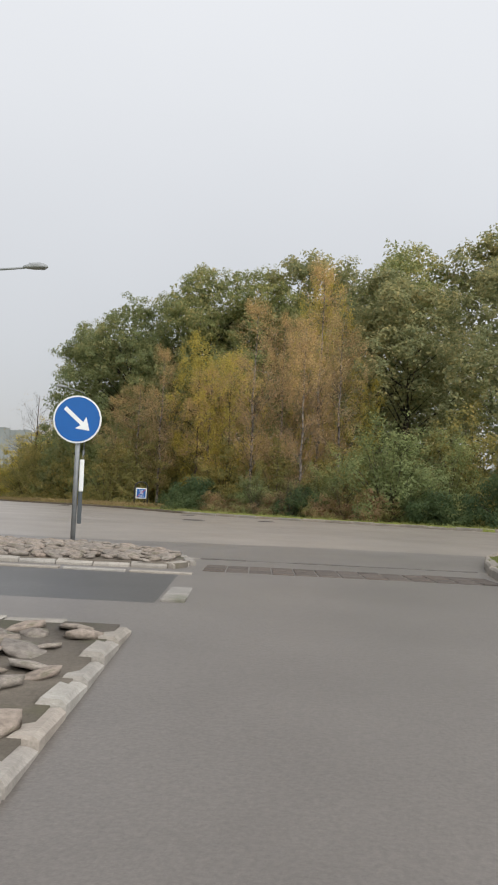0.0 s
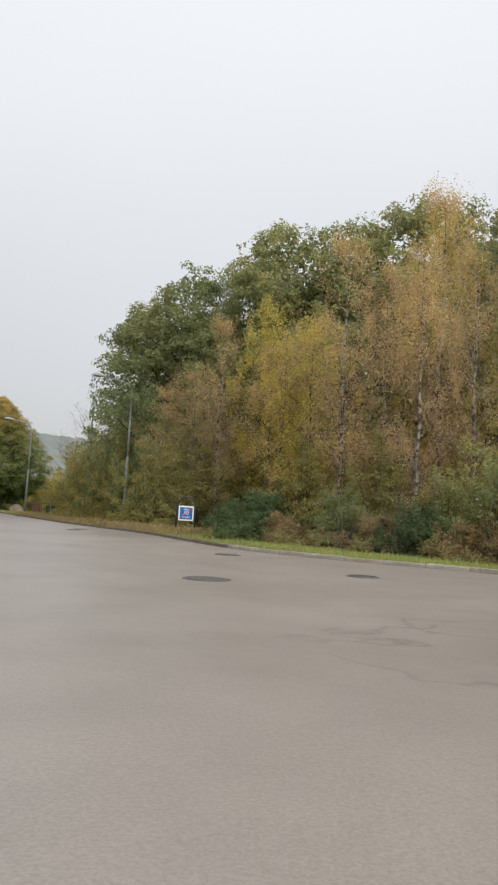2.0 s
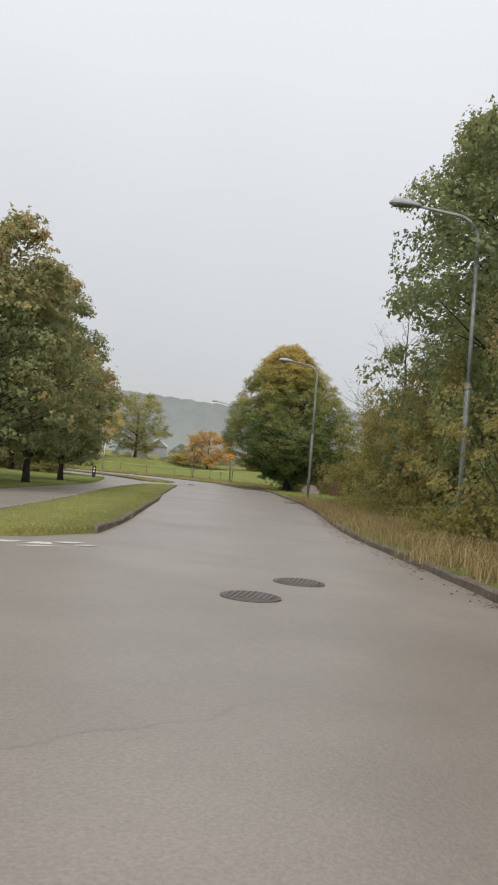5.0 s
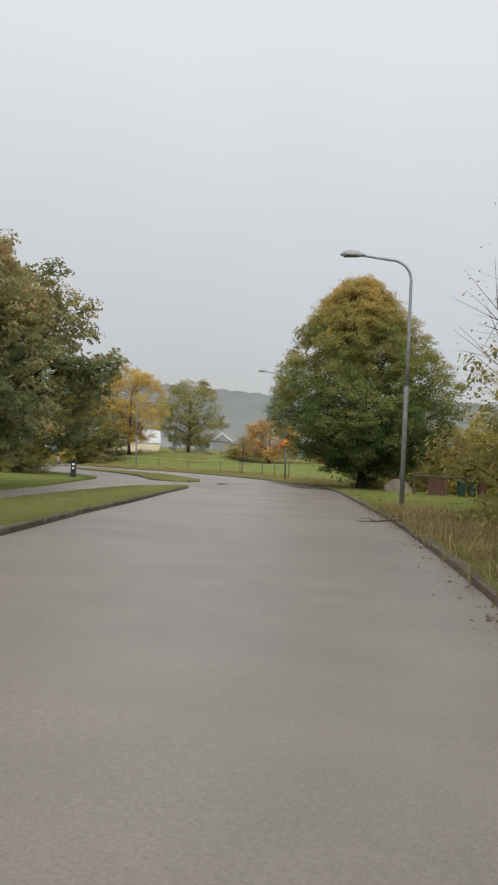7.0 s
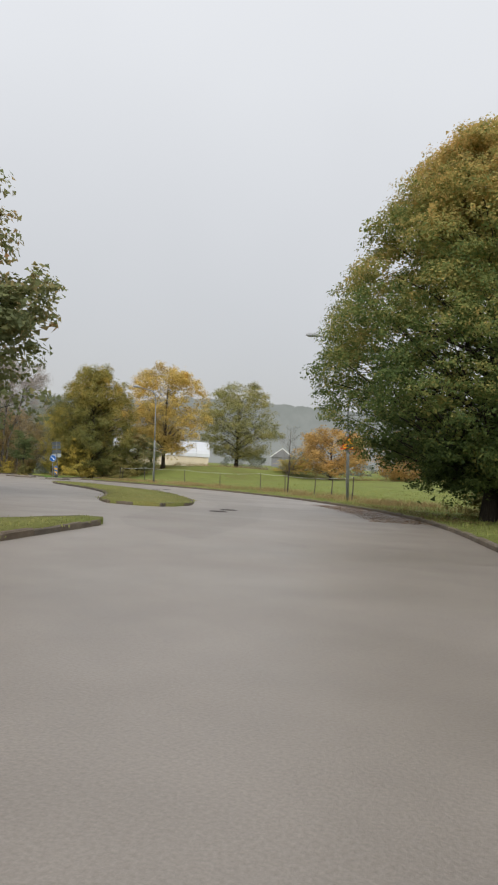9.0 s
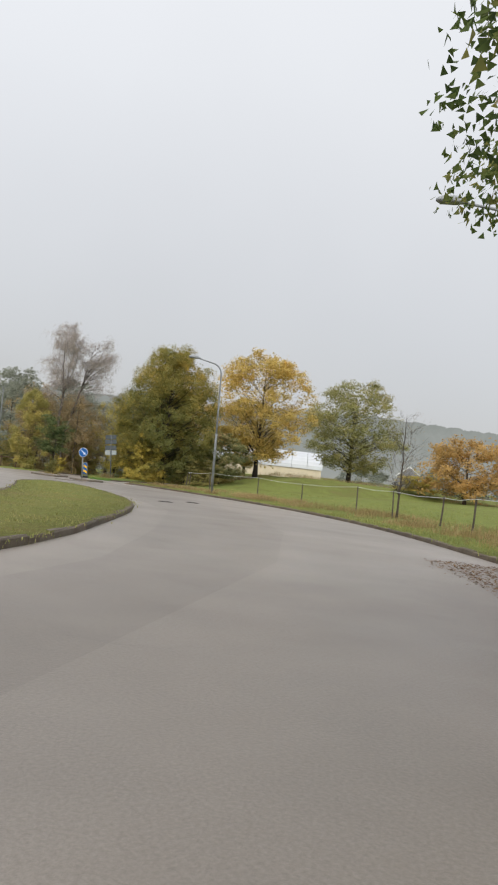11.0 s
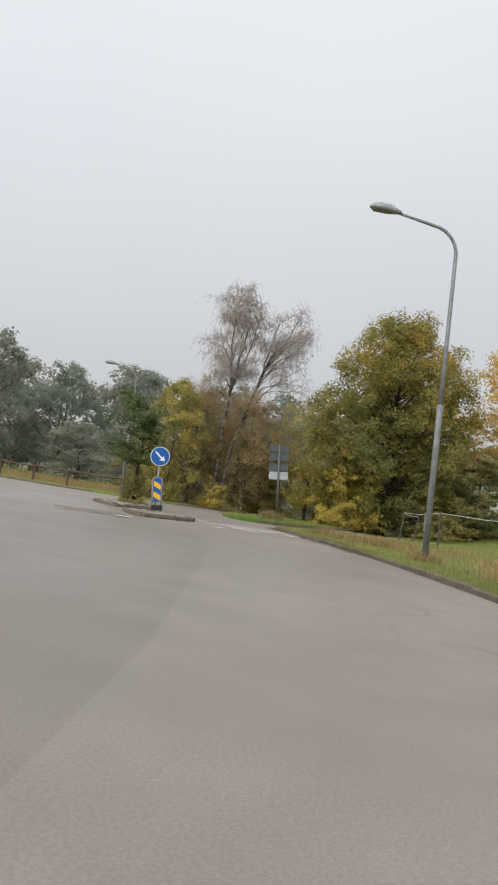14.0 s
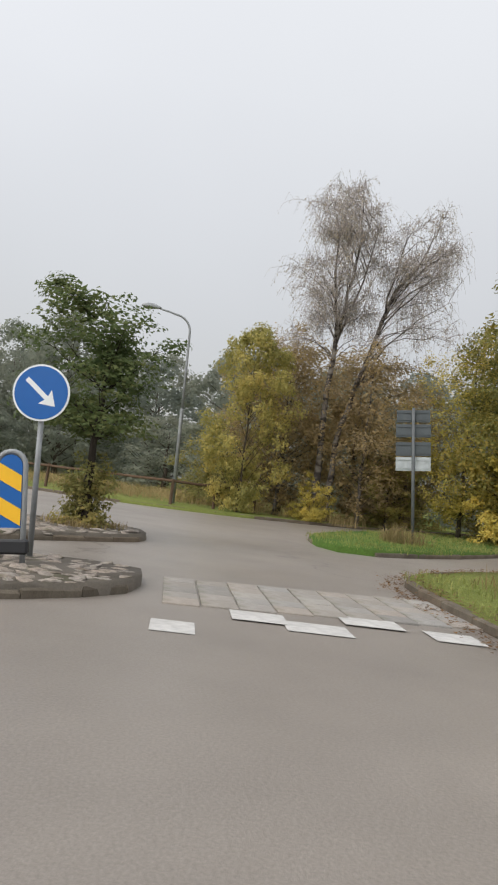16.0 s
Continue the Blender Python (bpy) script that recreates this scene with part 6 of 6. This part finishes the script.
# ---- kerbs, stones and slabs ----
def kerb_mesh(seed, h=0.105, w=0.13):
    rnd = random.Random(seed)
    bm = bmesh.new()
    r = bmesh.ops.create_cube(bm, size=1.0, matrix=Matrix.Translation((0, 0, h / 2 - 0.06)) @ Matrix.Diagonal((0.985, w, h + 0.12, 1)))
    bmesh.ops.bevel(bm, geom=[e for e in bm.edges if all(v.co.z > 0 for v in e.verts)], offset=0.02, segments=1, affect="EDGES")
    for v in bm.verts:
        v.co += Vector((0, rnd.uniform(-0.006, 0.006), rnd.uniform(-0.008, 0.008)))
    me = bpy.data.meshes.new("kerbstone")
    bm.to_mesh(me)
    bm.free()
    return me


KERB_DARK = [kerb_mesh(s) for s in range(4)]
KERB_PALE = [kerb_mesh(s + 9) for s in range(4)]
KERB_FLAT = [kerb_mesh(s + 30, 0.08, 0.11) for s in range(4)]
KERB_LOW = [kerb_mesh(s + 20, 0.05, 0.12) for s in range(4)]
for me in KERB_DARK + KERB_FLAT:
    me.materials.append(KERB)
for me in KERB_PALE:
    me.materials.append(KERB_LIGHT)
for me in KERB_LOW:
    me.materials.append(EDGING)


def kerb_line(name, line, meshes, label, closed=False, keep=lambda x, y: True, step=1.0):
    root = thing(name, 0, 0, 0, 0, label, "kerb", "", "structure")
    pts = resampled(line, step, closed)
    # even spacing along the whole line
    total, even, last = 0.0, [pts[0]], pts[0]
    for p in pts[1:] + (pts[:1] if closed else []):
        while math.hypot(p[0] - last[0], p[1] - last[1]) >= step:
            k = step / math.hypot(p[0] - last[0], p[1] - last[1])
            last = (last[0] + (p[0] - last[0]) * k, last[1] + (p[1] - last[1]) * k)
            even.append(last)
    rnd = random.Random(len(line))
    for a, b in zip(even, even[1:]):
        mx, my = (a[0] + b[0]) / 2, (a[1] + b[1]) / 2
        if not keep(mx, my):
            continue
        k = mesh_part("kerbstone", rnd.choice(meshes), None, root)
        k.matrix_basis = pose(mx, my, level(mx, my) + rnd.uniform(-0.012, 0.006), rnd.uniform(-1.5, 1.5), 0, math.degrees(math.atan2(b[1] - a[1], b[0] - a[0])) + rnd.uniform(-0.8, 0.8))
        k.scale = (step, 1, 1)
    return root


kerb_line("kerb_first_bend", [p for p in RIGHT if -3.2 < p[0] < 30], KERB_PALE, "pale granite kerb along the wood")
kerb_line("kerb_right", [p for p in RIGHT if -92.5 < p[0] <= -2.6], KERB_DARK, "low weathered granite kerb along the road")
kerb_line("kerb_corner", [p for p in CORNER if p[0] < 20 and p[1] > 0], KERB_PALE, "pale kerb round the grass corner")
kerb_line("kerb_median", MEDIAN, KERB_DARK, "weathered kerb round the first median", True, lambda x, y: y > 45.7)
kerb_line("kerb_median_second", MEDIAN_2, KERB_DARK, "weathered kerb round the second median", True)
kerb_line("kerb_far", [p for p in FAR_SIDE if p[1] > 96], KERB_DARK, "dark kerb on the junction's far side")
kerb_line("kerb_turf", TURF, KERB_DARK, "low kerb round the grass island", True)
for nm, poly, meshes in (("kerb_stone_island", STONE_A, KERB_LOW), ("kerb_refuge", STONE_B, KERB_LOW), ("kerb_sign_island", STONE_C, KERB_FLAT), ("kerb_tree_island", STONE_D, KERB_FLAT)):
    kerb_line(nm, poly, meshes, "granite kerb round a traffic island", True, step=0.6 if meshes is KERB_FLAT else 0.34)


def stone_mesh(seed):
    rnd = random.Random(seed)
    bm = bmesh.new()
    bmesh.ops.create_icosphere(bm, subdivisions=1, radius=1.0)
    for v in bm.verts:
        v.co *= 1 + rnd.uniform(-0.16, 0.16)
        v.co.z = max(v.co.z, -0.4) * 0.6
    me = bpy.data.meshes.new("stone")
    bm.to_mesh(me)
    bm.free()
    me.materials.append(COBBLE)
    me.polygons.foreach_set("use_smooth", [True] * len(me.polygons))
    return me


STONES = [stone_mesh(s) for s in range(7)]


def stone_bed(name, poly, spacing, size, label, seed, dome=0.0, flat=1.0):
    root = thing(name, 0, 0, 0, 0, label, "stone bed", "", "structure")
    rnd = random.Random(seed)
    xs, ys = [p[0] for p in poly], [p[1] for p in poly]
    mid = (sum(xs) / len(xs), sum(ys) / len(ys))
    half = max(max(xs) - min(xs), max(ys) - min(ys)) / 2
    y = min(ys)
    row = 0
    while y < max(ys):
        x = min(xs) + (row % 2) * spacing / 2
        while x < max(xs):
            px, py = x + rnd.uniform(-0.25, 0.25) * spacing, y + rnd.uniform(-0.25, 0.25) * spacing
            if all(inside((px + ox, py + oy), poly) for ox, oy in ((0.1, 0), (-0.1, 0), (0, 0.1), (0, -0.1))):
                s = mesh_part("stone", rnd.choice(STONES), None, root)
                k = size * rnd.uniform(0.7, 1.3)
                up = dome * max(0, 1 - math.hypot(px - mid[0], py - mid[1]) / half)
                s.matrix_basis = pose(px, py, level(px, py) + (0.07 if py > 20 else 0.02) + 0.04 * flat + up, rnd.uniform(-15, 15), rnd.uniform(-15, 15), rnd.uniform(0, 360)) @ Matrix.Diagonal((k, k * rnd.uniform(0.7, 1), k * flat * rnd.uniform(0.6, 0.9), 1))
            x += spacing
        y += spacing * 0.8
        row += 1


stone_bed("stone_island", STONE_A, 0.17, 0.092, "rounded fieldstones heaped on the traffic island", 1, 0.03, 0.75)
stone_bed("refuge_stones", [p for p in STONE_B], 0.21, 0.12, "rounded fieldstones on the refuge", 2, 0.05, 0.62)
stone_bed("sign_island_stones", STONE_C, 0.20, 0.125, "flat fieldstones set in the sign's island", 3, 0.0, 0.5)
stone_bed("tree_island_stones", STONE_D, 0.30, 0.18, "fieldstones round the tree on its island", 4, 0.0, 0.5)


def slabs(name, x0, y0, nx, ny, sx, sy, turn, label, mat=SLAB, slip=0.0, gap=0.035, sink=0.0):
    root = thing(name, x0, y0, 0, turn, label, "paving", "", "structure")
    bm = bmesh.new()
    box(bm, (0, 0, 0), (sx - gap, sy - gap, 0.03), None, 0.006)
    me = bpy.data.meshes.new("slab")
    bm.to_mesh(me)
    bm.free()
    me.materials.append(mat)
    rnd = random.Random(2)
    for i in range(nx):
        for j in range(ny):
            s = mesh_part("slab", me, None, root)
            s.matrix_basis = pose((i + 0.5) * sx + slip * j, (j + 0.5) * sy, level(x0, y0) + 0.002 - sink + rnd.uniform(-0.004, 0.004), 0, 0, rnd.uniform(-0.4, 0.4))


slabs("crossing_slabs", -86.6, 114.72, 5, 9, 0.355, 0.355, -4, "grey concrete slabs of the raised crossing", SLAB, -0.062, 0.016)
slabs("crossing_slabs", -83.3, 109.9, 4, 5, 0.355, 0.355, 4, "worn brownish concrete slabs of the raised crossing", OLD_SLAB, -0.03, 0.016)
slabs("hump_bricks", 0.12, 8.05, 13, 6, 0.215, 0.115, 0, "rows of worn dark paving bricks across the side road", PAVER, 0.0, 0.012, 0.010)
slabs("drain_slot", 0.0, 9.5, 6, 1, 0.51, 0.05, 0, "narrow dark drain slot across the side road", IRON, 0.0, 0.006, 0.008)
slabs("refuge_edging", -3.4, 7.6, 6, 1, 0.58, 0.13, 0, "pale granite edging of the refuge passage", EDGING)
slabs("refuge_end", -0.04, 6.05, 1, 2, 0.2, 0.78, 0, "pale granite end stones of the refuge passage", EDGING)
